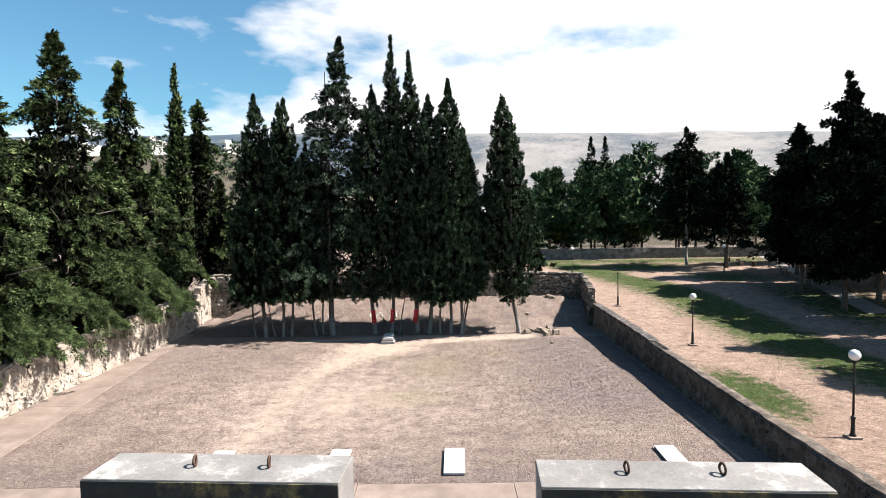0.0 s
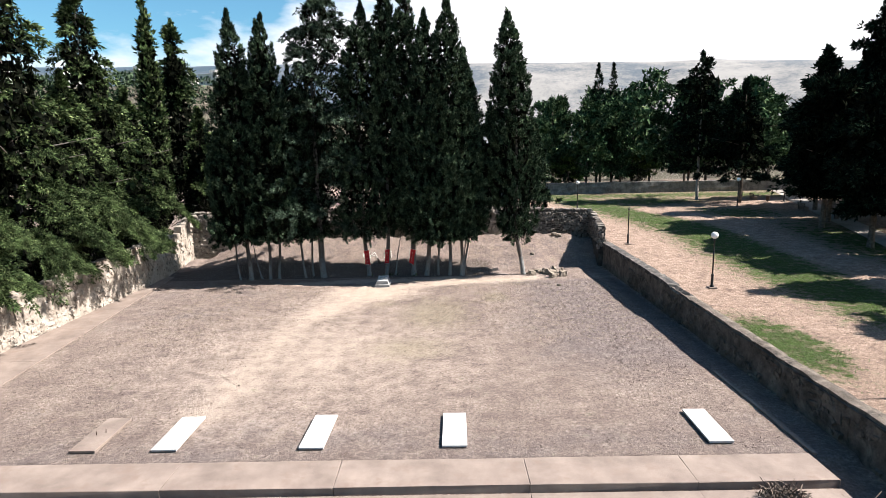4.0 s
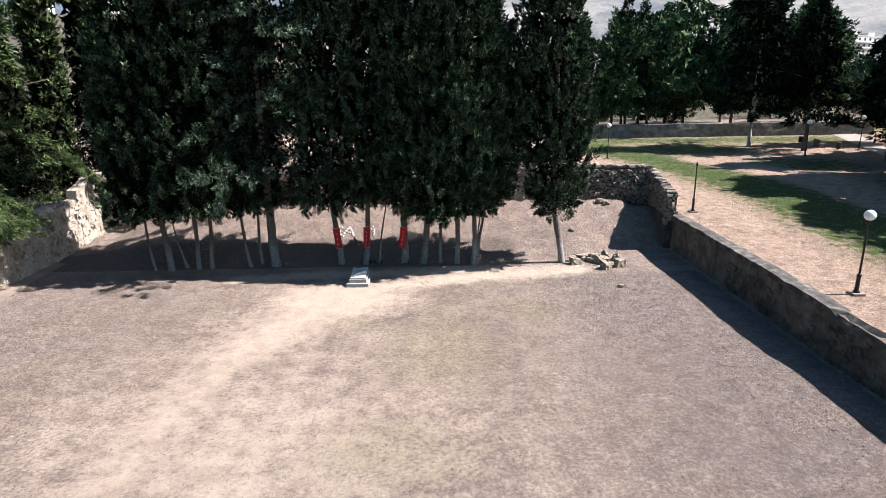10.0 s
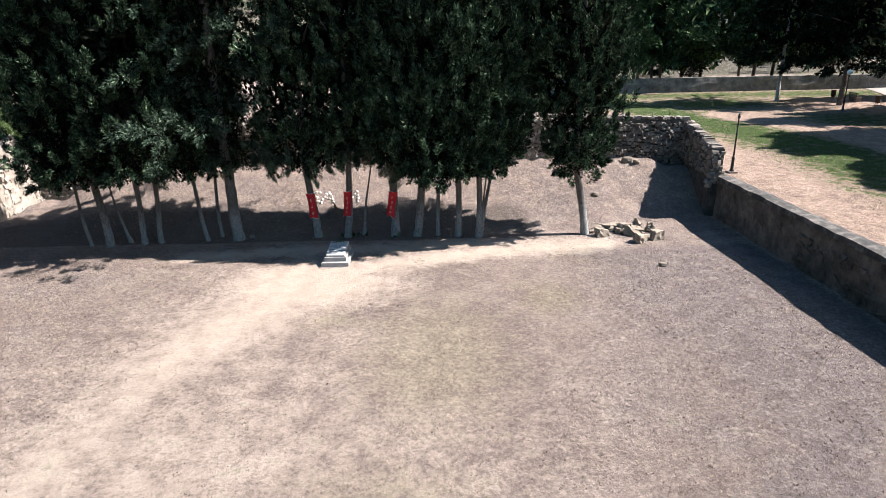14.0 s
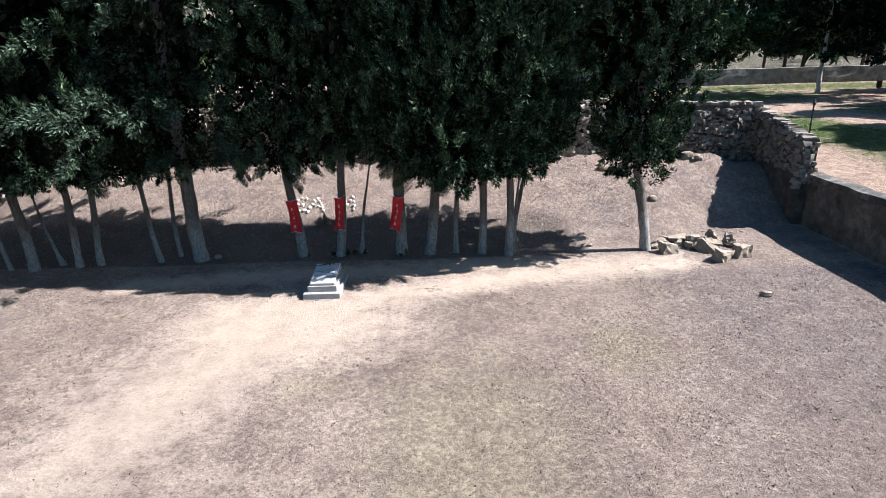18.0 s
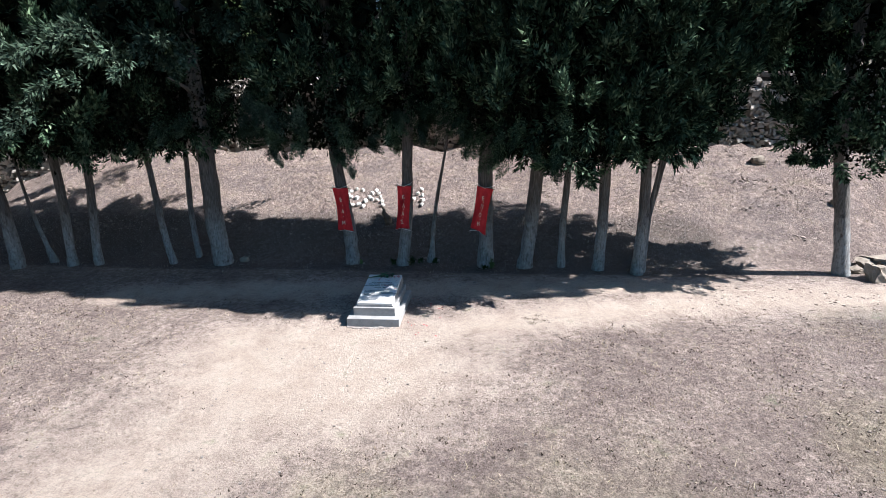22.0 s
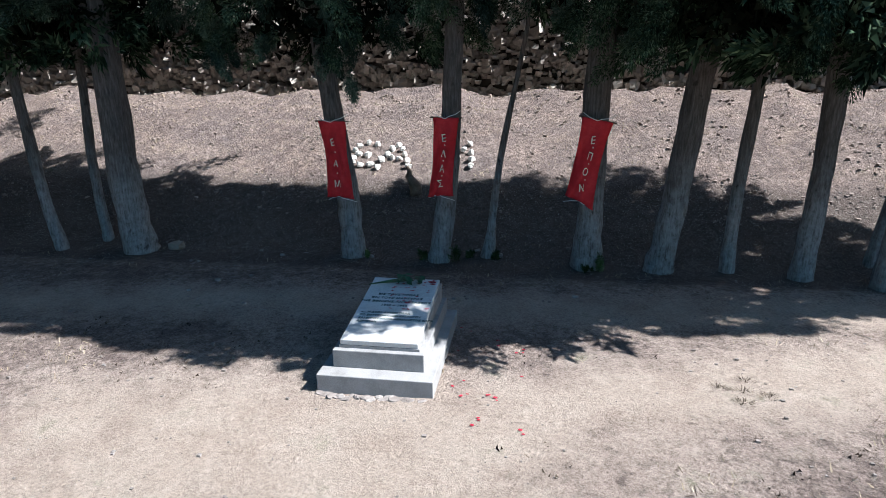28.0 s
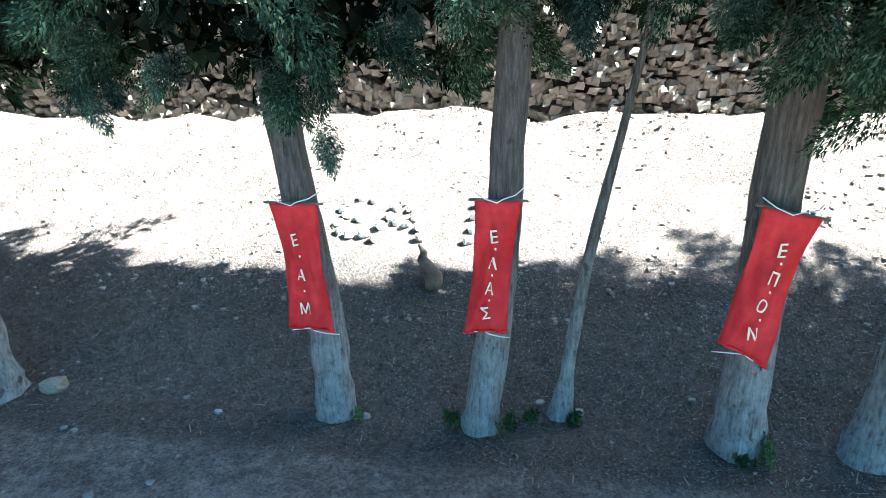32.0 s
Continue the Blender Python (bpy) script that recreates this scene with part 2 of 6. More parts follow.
M_GLOBE = surface("milk_glass", (0.78, 0.78, 0.76), (0.84, 0.84, 0.82), (0.88, 0.88, 0.86), 3, 0.25, 0.0, 0.001, 20, spec=0.5)
M_WOOD = surface("weathered_wood", (0.0602, 0.043, 0.0301), (0.129, 0.0946, 0.0688), (0.215, 0.172, 0.138), 9, 0.8, 0.5, 0.006, 60, kind="object")
M_RED = surface("red_cloth", (0.33, 0.008, 0.012), (0.46, 0.012, 0.018), (0.56, 0.03, 0.035), 6, 0.7, 0.1, 0.002, 150, kind="object")
M_CREAM = surface("cream_paint", (0.6, 0.5, 0.36), (0.7, 0.6, 0.45), (0.78, 0.7, 0.55), 20, 0.7, 0.0, 0.001, 90)
M_STRING = surface("white_string", (0.6, 0.58, 0.54), (0.72, 0.7, 0.66), (0.8, 0.78, 0.74), 40, 0.8, 0.2, 0.001, 200)
M_PETAL = surface("red_petals", (0.22, 0.005, 0.02), (0.36, 0.01, 0.035), (0.5, 0.03, 0.06), 30, 0.6, 0.0, 0.001, 90)
M_STEM = surface("green_stems", (0.02, 0.06, 0.03), (0.04, 0.1, 0.05), (0.07, 0.15, 0.07), 30, 0.6, 0.1, 0.001, 90)
M_INK = surface("engraved_letters", (0.02, 0.05, 0.055), (0.03, 0.07, 0.075), (0.05, 0.09, 0.09), 30, 0.7, 0.0, 0.001, 90)
M_PEBBLE = surface("pebbles", (0.126, 0.107, 0.0946), (0.226, 0.195, 0.176), (0.34, 0.314, 0.289), 6, 0.85, 0.2, 0.004, 60)
M_WHITESTONE = surface("white_stones", (0.51, 0.484, 0.442), (0.612, 0.586, 0.544), (0.68, 0.663, 0.629), 6, 0.8, 0.4, 0.01, 50)
M_BOULDER = surface("boulder_stone", (0.125, 0.102, 0.08), (0.225, 0.188, 0.15), (0.32, 0.275, 0.225), 3.5, 0.9, 0.6, 0.03, 24, vary=0.4)
M_HOUSE = surface("painted_plaster", (0.473, 0.456, 0.43), (0.568, 0.55, 0.525), (0.636, 0.628, 0.602), 0.15, 0.85, 0.1, 0.02, 2)
M_GLASS = surface("dark_window_glass", (0.0172, 0.0215, 0.0258), (0.0301, 0.0344, 0.043), (0.043, 0.0473, 0.0559), 0.4, 0.15, 0.0, 0.001, 3, spec=0.5)
M_ROOFTILE = surface("clay_tiles", (0.172, 0.0774, 0.0516), (0.258, 0.12, 0.0774), (0.327, 0.172, 0.112), 1.5, 0.85, 0.3, 0.03, 9)


def straw_material():
    m, n, l, p = material("dry_grass")
    g = n.new("ShaderNodeNewGeometry")
    l.new(ramp(n, l, g.outputs["Random Per Island"], [(0.0, (0.14, 0.10, 0.07)), (0.5, (0.3, 0.24, 0.16)), (1.0, (0.46, 0.39, 0.27))]), p.inputs["Base Color"])
    p.inputs["Roughness"].default_value = 0.8
    return m


M_STRAW = straw_material()
M_TUFT = foliage("withered_tufts", (0.056, 0.0416, 0.0352), (0.104, 0.08, 0.0664), (0.192, 0.156, 0.12))


def grass_material():
    m, n, l, p = material("green_grass")
    g = n.new("ShaderNodeNewGeometry")
    l.new(ramp(n, l, g.outputs["Random Per Island"], [(0.0, (0.03, 0.06, 0.012)), (0.6, (0.07, 0.13, 0.03)), (1.0, (0.14, 0.2, 0.06))]), p.inputs["Base Color"])
    p.inputs["Roughness"].default_value = 0.7
    return m


M_GRASS = grass_material()


def ground_material():
    m, n, l, p = material("trodden_earth")
    att = {}
    for k in ("sand", "lawn", "moss", "litter", "clay", "ash"):
        a = n.new("ShaderNodeAttribute")
        a.attribute_name = k
        att[k] = a.outputs["Fac"]
    big, mid, fine, grit = tex_noise(n, l, 0.42, 9, 0.7), tex_noise(n, l, 1.6, 8, 0.7), tex_noise(n, l, 11, 8, 0.8), tex_noise(n, l, 38, 5, 0.85)
    soil = ramp(n, l, calc(n, l, "ADD", calc(n, l, "MULTIPLY", big, 0.62), calc(n, l, "MULTIPLY", mid, 0.38)),
                [(0.37, (0.18, 0.142, 0.13)), (0.5, (0.262, 0.21, 0.186)), (0.62, (0.35, 0.287, 0.25))])
    sand = ramp(n, l, mid, [(0.3, (0.285, 0.228, 0.186)), (0.65, (0.355, 0.298, 0.25))])
    worn = step_between(n, l, calc(n, l, "ADD", att["sand"], calc(n, l, "MULTIPLY", calc(n, l, "SUBTRACT", mid, 0.5), 0.9)), 0.2, 0.95)
    col = mixed(n, l, worn, soil, sand)
    faint = step_between(n, l, calc(n, l, "ADD", att["moss"], calc(n, l, "MULTIPLY", calc(n, l, "SUBTRACT", mid, 0.5), 0.9)), 0.35, 0.9)
    col = mixed(n, l, calc(n, l, "MULTIPLY", faint, 0.4), col, (0.215, 0.192, 0.12))
    ash = step_between(n, l, calc(n, l, "ADD", att["ash"], calc(n, l, "MULTIPLY", calc(n, l, "SUBTRACT", big, 0.5), 1.6)), 0.3, 0.9)
    col = mixed(n, l, calc(n, l, "MULTIPLY", ash, 0.88), col, ramp(n, l, mid, [(0.35, (0.125, 0.105, 0.106)), (0.65, (0.225, 0.19, 0.184))]))
    clay = step_between(n, l, calc(n, l, "ADD", att["clay"], calc(n, l, "MULTIPLY", calc(n, l, "SUBTRACT", mid, 0.5), 1.0)), 0.3, 0.9)
    col = mixed(n, l, calc(n, l, "MULTIPLY", clay, 0.85), col, ramp(n, l, mid, [(0.3, (0.19, 0.132, 0.1)), (0.5, (0.31, 0.222, 0.175)), (0.7, (0.41, 0.315, 0.258))]))
    lawn = step_between(n, l, calc(n, l, "ADD", att["lawn"], calc(n, l, "MULTIPLY", calc(n, l, "SUBTRACT", mid, 0.5), 3.0)), 0.25, 0.95)
    col = mixed(n, l, lawn, col, ramp(n, l, fine, [(0.3, (0.0189, 0.0396, 0.0086)), (0.7, (0.0559, 0.0989, 0.0241))]))
    # needle litter, doubling as painted shade below the row of trees
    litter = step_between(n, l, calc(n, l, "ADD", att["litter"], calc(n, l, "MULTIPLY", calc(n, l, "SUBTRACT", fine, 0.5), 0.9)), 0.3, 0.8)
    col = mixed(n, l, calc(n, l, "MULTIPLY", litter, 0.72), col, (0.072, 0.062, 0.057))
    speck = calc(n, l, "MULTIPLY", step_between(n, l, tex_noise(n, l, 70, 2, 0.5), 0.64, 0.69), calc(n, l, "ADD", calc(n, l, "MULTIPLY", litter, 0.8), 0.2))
    tuft = step_between(n, l, calc(n, l, "ADD", tex_noise(n, l, 8, 9, 0.82), calc(n, l, "MULTIPLY", calc(n, l, "SUBTRACT", 0.5, worn), 0.16)), 0.52, 0.59)
    col = mixed(n, l, calc(n, l, "MULTIPLY", tuft, 0.44), col, (0.0731, 0.0568, 0.049))
    rough_bit = calc(n, l, "SUBTRACT", 0.82, calc(n, l, "MULTIPLY", worn, 0.45))
    col = mixed(n, l, rough_bit, col, ramp(n, l, fine, [(0.36, (0.6, 0.64, 0.63)), (0.5, (0.98, 0.98, 0.98)), (0.62, (1.15, 1.15, 1.15))]), "MULTIPLY")
    col = mixed(n, l, rough_bit, col, ramp(n, l, grit, [(0.38, (0.4, 0.38, 0.37)), (0.5, (1, 1, 1)), (0.62, (1.4, 1.4, 1.4))]), "MULTIPLY")
    col = mixed(n, l, speck, col, (0.5, 0.47, 0.43))
    l.new(col, p.inputs["Base Color"])
    p.inputs["Roughness"].default_value, p.inputs["Specular IOR Level"].default_value = 0.95, 0.02
    bumped(n, l, p, calc(n, l, "MULTIPLY", calc(n, l, "ADD", fine, calc(n, l, "MULTIPLY", grit, 0.6)), calc(n, l, "ADD", rough_bit, 0.15)), 0.9, 0.09)
    return m


M_GROUND = ground_material()


def hill_material():
    m, n, l, p = material("scrubby_limestone_hill")
    big, mid, fine = tex_noise(n, l, 0.0022, 8, 0.6), tex_noise(n, l, 0.012, 8, 0.7), tex_noise(n, l, 0.07, 5, 0.7)
    v = calc(n, l, "ADD", calc(n, l, "MULTIPLY", big, 0.5), calc(n, l, "ADD", calc(n, l, "MULTIPLY", mid, 0.3), calc(n, l, "MULTIPLY", fine, 0.2)))
    sep = n.new("ShaderNodeSeparateXYZ")
    l.new(n.new("ShaderNodeNewGeometry").outputs["Position"], sep.inputs["Vector"])
    v = calc(n, l, "ADD", v, calc(n, l, "MULTIPLY", step_between(n, l, sep.outputs["X"], -900, 400), 0.16))
    # bluish dark tones put distance haze into the scrub colour
    l.new(ramp(n, l, v, [(0.49, (0.022, 0.045, 0.068)), (0.59, (0.07, 0.084, 0.1)), (0.64, (0.13, 0.132, 0.135)), (0.72, (0.2, 0.196, 0.19))]), p.inputs["Base Color"])
    p.inputs["Roughness"].default_value = 1.0
    return m


M_HILL = hill_material()


# ---- builders ----
def mesh_of(name, verts, faces, mat, smooth=False):
    me = bpy.data.meshes.new(name)
    me.from_pydata([tuple(v) for v in verts], [], faces)
    me.materials.append(mat)
    if smooth:
        me.shade_smooth()
    me.update()
    return me


def quads_mesh(name, q, mat):
    """A mesh of loose quads from an array (n, 4, 3)."""
    k = len(q)
    me = bpy.data.meshes.new(name)
    me.vertices.add(4 * k)
    me.vertices.foreach_set("co", np.ascontiguousarray(q, dtype=np.float32).ravel())
    me.loops.add(4 * k)
    me.loops.foreach_set("vertex_index", np.arange(4 * k, dtype=np.int32))
    me.polygons.add(k)
    me.polygons.foreach_set("loop_start", np.arange(0, 4 * k, 4, dtype=np.int32))
    me.materials.append(mat)
    me.update(calc_edges=True)
    return me


def tris_mesh(name, q, mat):
    """A mesh of loose triangles from an array (n, 3, 3)."""
    k = len(q)
    me = bpy.data.meshes.new(name)
    me.vertices.add(3 * k)
    me.vertices.foreach_set("co", np.ascontiguousarray(q, dtype=np.float32).ravel())
    me.loops.add(3 * k)
    me.loops.foreach_set("vertex_index", np.arange(3 * k, dtype=np.int32))
    me.polygons.add(k)
    me.polygons.foreach_set("loop_start", np.arange(0, 3 * k, 3, dtype=np.int32))
    me.materials.append(mat)
    me.update(calc_edges=True)
    return me


def thing(name, label, category, at=(0, 0, 0), group="", kind="", turn=0.0):
    ob = new(name)
    ob.empty_display_size = 0.1
    ob.matrix_basis = pose(*at, 0, 0, turn)
    return tagged(ob, label, category, group, kind)


def part(name, data, material_, parent, label="", at=(0, 0, 0), turn=(0, 0, 0)):
    """Links a bmesh or mesh as one mesh object under a thing or a part."""
    if isinstance(data, bmesh.types.BMesh):
        me = bpy.data.meshes.new(name)
        data.to_mesh(me)
        data.free()
        me.materials.append(material_)
    else:
        me = data
    ob = new(name, me)
    ob.parent = parent
    ob.matrix_basis = pose(*at, *turn)
    return tagged(ob, label) if label else ob


def whole(name, data, material_, label, category, kind="", at=(0, 0, 0), group=""):
    ob = part(name, data, material_, None, "", at)
    return tagged(ob, label, category, group, kind)


def box(bm, x0, x1, y0, y1, z0, z1, bevel=0.0):
    vs = [bm.verts.new(c) for c in ((x0, y0, z0), (x1, y0, z0), (x1, y1, z0), (x0, y1, z0), (x0, y0, z1), (x1, y0, z1), (x1, y1, z1), (x0, y1, z1))]
    fs = [bm.faces.new([vs[i] for i in f]) for f in ((3, 2, 1, 0), (4, 5, 6, 7), (0, 1, 5, 4), (1, 2, 6, 5), (2, 3, 7, 6), (3, 0, 4, 7))]
    if bevel:
        bmesh.ops.bevel(bm, geom=list({e for f in fs for e in f.edges}), offset=bevel, segments=2, affect="EDGES", profile=0.6)
    return bm


def tube(bm, pts, radii, sides=10, cap=True, wob=0.0, rng=None):
    """A tapered tube along points."""
    rings = []
    pts = [Vector(p) for p in pts]
    for i, p in enumerate(pts):
        d = (pts[min(i + 1, len(pts) - 1)] - pts[max(i - 1, 0)]).normalized()
        a = d.cross(Vector((0, 1, 0)) if abs(d.y) < 0.9 else Vector((1, 0, 0))).normalized()
        b = d.cross(a)
        ring = []
        for k in range(sides):
            r = radii[i] * (1 + (wob * (rng.random() - 0.5) if rng else 0))
            th = 2 * math.pi * k / sides
            ring.append(bm.verts.new(p + a * (r * math.cos(th)) + b * (r * math.sin(th))))
        rings.append(ring)
    for lo, hi in zip(rings, rings[1:]):
        for k in range(sides):
            bm.faces.new((lo[k], lo[(k + 1) % sides], hi[(k + 1) % sides], hi[k]))
    if cap:
        bm.faces.new(rings[0][::-1])
        bm.faces.new(rings[-1])
    for f in bm.faces:
        f.smooth = True
    return bm


def lathe(bm, profile, sides=16, at=(0, 0, 0)):
    rings = [[bm.verts.new((at[0] + r * math.cos(2 * math.pi * k / sides), at[1] + r * math.sin(2 * math.pi * k / sides), at[2] + z)) for k in range(sides)] for r, z in profile]
    for lo, hi in zip(rings, rings[1:]):
        for k in range(sides):
            bm.faces.new((lo[k], lo[(k + 1) % sides], hi[(k + 1) % sides], hi[k])).smooth = True
    bm.faces.new(rings[0][::-1])
    bm.faces.new(rings[-1])
    return bm


def lump(rng, sx, sy, sz, rough=0.25, sub=1, round_=0.35):
    """Vertices and faces of one broken stone about the origin."""
    bm = bmesh.new()
    bmesh.ops.create_cube(bm, size=2.0)
    for v in bm.verts:
        v.co *= rng.uniform(0.78, 1.0)
        v.co += Vector([rng.uniform(-1, 1) * rough * 0.7 for _ in range(3)])
    bmesh.ops.subdivide_edges(bm, edges=bm.edges[:], cuts=1 if sub == 1 else 3, use_grid_fill=True, smooth=round_)
    for v in bm.verts:
        c = v.co + Vector([rng.uniform(-1, 1) * rough * 0.22 for _ in range(3)])
        v.co = Vector((c.x * sx, c.y * sy, c.z * sz))
    vs, fs = [tuple(v.co) for v in bm.verts], [[v.index for v in f.verts] for f in bm.faces]
    bm.free()
    return vs, fs


def smooth01(x, a, b):
    t = min(1.0, max(0.0, (x - a) / (b - a)))
    return t * t * (3 - 2 * t)


# ---- ground: one sheet to the horizon ----
X_LEFT, X_RIGHT, Y_BACK = -18.5, 14.1, 52.2


def mound_top(x):
    return 0.45 + 1.65 * smooth01(x, -18.2, -12.5) - 0.4 * smooth01(x, 10.5, 14.0)


def ground_z(x, y):
    wob = 0.05 * noise.noise((x * 0.25, y * 0.25, 3)) + 0.02 * noise.noise((x * 1.1, y * 1.1, 7))
    if X_LEFT - 0.2 < x < X_RIGHT + 0.2 and y < Y_BACK + 0.2:
        if y < 20.6:
            return -0.16 + 0.3 * wob
        foot = 46.7 + 1.9 * smooth01(x, 8.5, 11.3)      # the mound draws back towards the corner
        s = min(1.0, max(0.0, (y - foot) / (51.3 - foot)))
        rise = mound_top(x) * (0.75 * s + 0.25 * s * s * (3 - 2 * s))
        lumps = smooth01(y, 46.6, 48.0) * (0.10 * noise.noise((x * 0.55, y * 0.55, 1)) + 0.07 * noise.noise((x * 1.7, y * 1.7, 2)))
        if y > 50.3:
            lumps += smooth01(y, 50.3, 51.2) * (0.24 * noise.noise((x * 0.8, 5, 9)) + 0.16 * noise.noise((x * 2.1, y * 1.5, 4)))
        return wob * (0.3 if y < 24 else 1.0) * (1 - smooth01(y, 46, 47)) + rise + lumps
    far = min(1.0, max(abs(x), abs(y)) / 4000)
    z = 0.03 * min(max(y - 40, 0), 70) + 0.012 * max(0, min(x - 16, 40)) * smooth01(y, 40, 70)
    if x < X_LEFT:
        z += 0.7 * smooth01(-x, 18.7, 21)
    z += 44 * smooth01(y, 140, 340) * smooth01(-x, 20, 110) + 10 * smooth01(y, 140, 340) * smooth01(x, 60, 160)
    return z + wob + 3 * far


def strip(a, b, step):
    return list(np.arange(a, b, step))


GX = sorted(set([-4500, -2500, -1200, -600, -300, -220, -160, -120, -90, -60, -44, -36, -30, -26, -23, -21, -19.6, -18.72, -18.68] + [round(v, 3) for v in strip(-18.45, 14.1, 0.35)]
                + [14.12, 14.32, 14.36] + [round(v, 3) for v in strip(14.7, 34, 0.9)] + [36, 39, 43, 48, 55, 65, 90, 120, 150, 200, 250, 300, 600, 1200, 2500, 4500]))
GY = sorted(set([-4500, -1500, -400, -120, -50, -20, -5, 4, 9, 13, 16, 18.0, 19.0, 19.7, 20.3] + [round(v, 3) for v in strip(20.62, 44, 0.5)] + [round(v, 3) for v in strip(44, 52.2, 0.25)]
                + [52.38, 52.42, 53, 54.5] + [round(v, 3) for v in strip(56, 100, 1.6)] + [104, 110, 125, 145, 170, 200, 230, 260, 300, 350, 420, 500, 1000, 2000, 4500]))


def near_line(x, y, pts):
    best = 1e9
    for (ax, ay), (bx, by) in zip(pts, pts[1:]):
        dx, dy = bx - ax, by - ay
        t = min(1, max(0, ((x - ax) * dx + (y - ay) * dy) / (dx * dx + dy * dy)))
        best = min(best, math.hypot(x - ax - t * dx, y - ay - t * dy))
    return best


def blob(x, y, cx, cy, rx, ry):
    return max(0.0, 1 - math.hypot((x - cx) / rx, (y - cy) / ry))


def sand_mask(x, y):
    if not (X_LEFT < x < X_RIGHT):
        return 0.35 if x > X_RIGHT and y < 110 else 0.0
    if y < 20.6:
        return 0.1
    m = 0.72 + 0.16 * smooth01(y, 34, 40) - near_line(x, y, [(-6.2, 24), (-6.0, 29), (-5.7, 34), (-4.8, 37), (-3.4, 40.3), (-2.6, 42)]) / 5.0
    m = max(m, 0.42 * blob(x, y, -3.5, 30, 10, 11) + 0.22)
    m = max(m, 1.0 - near_line(x, y, [(-4.5, 42.3), (-1, 42.8), (4, 44.4), (8.0, 44.9)]) / 1.5)
    m = max(m, 0.95 - near_line(x, y, [(-8, 44.2), (-4.5, 44.7), (2, 45.2), (8.5, 45.1)]) / 1.3)
    m = max(m, 1.25 * blob(x, y, -2.6, 41.3, 4.3, 3.2) + 0.12)
    m = max(m, 0.5 * blob(x, y, -3, 23, 14, 4), 0.22)
    if y > 46.8:
        m = 0.12
    return min(1.0, m)


def clay_mask(x, y):
    if X_LEFT < x < X_RIGHT and y > 46.8:
        return 0.45 * smooth01(y, 46.8, 48)
    return 0.85 if x > X_RIGHT and y < 110 and x < 70 else 0.0


def lawn_mask(x, y):
    if y > 118:
        return 0.85
    if x < X_RIGHT + 0.3 or y < 8:
        return 0.0
    g = 1.6 * blob(x, y, 17.6, 30.5, 2.6, 6.5)
    g = max(g, 1.35 - near_line(x, y, [(20, 88), (24, 74), (26.5, 60), (26, 46), (26.5, 34), (30, 24)]) / 4.2, 1.15 * blob(x, y, 29, 84, 14, 8))
    g = max(g, 1.0 * blob(x, y, 36, 72, 9, 9), 1.2 * blob(x, y, 62, 100, 14, 20), 1.1 * blob(x, y, 38, 54, 9, 22))
    g = max(g, 0.95 - near_line(x, y, [(15, 93.5), (30, 91.5), (48, 89)]) / 8)
    g -= 1.6 * max(0, 1 - near_line(x, y, [(30.5, 34), (31.5, 52), (32, 66), (27, 76)]) / 2.2)
    return max(0.0, min(1.0, g))


def moss_mask(x, y):
    return max(1.1 * blob(x, y, 1.6, 36.5, 4.0, 6.5), 1.2 * blob(x, y, 5.2, 39.8, 1.8, 2.6), 1.0 * blob(x, y, 7.4, 43.6, 3.4, 1.8), 0.9 * blob(x, y, 0.5, 30.5, 5, 4), 0.8 * blob(x, y, -1.5, 38.5, 2.5, 2))


def ash_mask(x, y):
    if not (X_LEFT < x < X_RIGHT and 20.6 < y < Y_BACK):
        return 0.0
    if y > 46.8:
        return 0.55 * smooth01(y, 46.8, 48)
    m = max(0.82 * smooth01(x, 1.5, 10.0) * smooth01(y, 22, 30), 0.6 * (1 - smooth01(y, 21, 27)))
    return max(m, 0.5 * (1 - smooth01(x, -11, -5.5)) * smooth01(y, 30, 37)) * (1 - smooth01(y, 44.2, 45.2))


# needle litter; its band under the row also follows the tree shade
def litter_shade_mask(x, y):
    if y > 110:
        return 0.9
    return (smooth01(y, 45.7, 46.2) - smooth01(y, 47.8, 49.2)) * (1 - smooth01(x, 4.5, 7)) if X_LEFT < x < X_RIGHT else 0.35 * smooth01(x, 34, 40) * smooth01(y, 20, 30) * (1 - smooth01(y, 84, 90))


gv = [(x, y, ground_z(x, y)) for y in GY for x in GX]
gw = len(GX)
gf = [(j * gw + i, j * gw + i + 1, (j + 1) * gw + i + 1, (j + 1) * gw + i) for j in range(len(GY) - 1) for i in range(gw - 1)]
g_me = mesh_of("ground", gv, gf, M_GROUND, True)
for key, fn in (("sand", sand_mask), ("lawn", lawn_mask), ("moss", moss_mask), ("litter", litter_shade_mask), ("clay", clay_mask), ("ash", ash_mask)):
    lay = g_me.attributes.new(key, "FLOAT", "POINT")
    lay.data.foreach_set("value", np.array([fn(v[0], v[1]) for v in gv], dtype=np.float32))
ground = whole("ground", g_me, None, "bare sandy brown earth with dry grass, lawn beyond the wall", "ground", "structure")


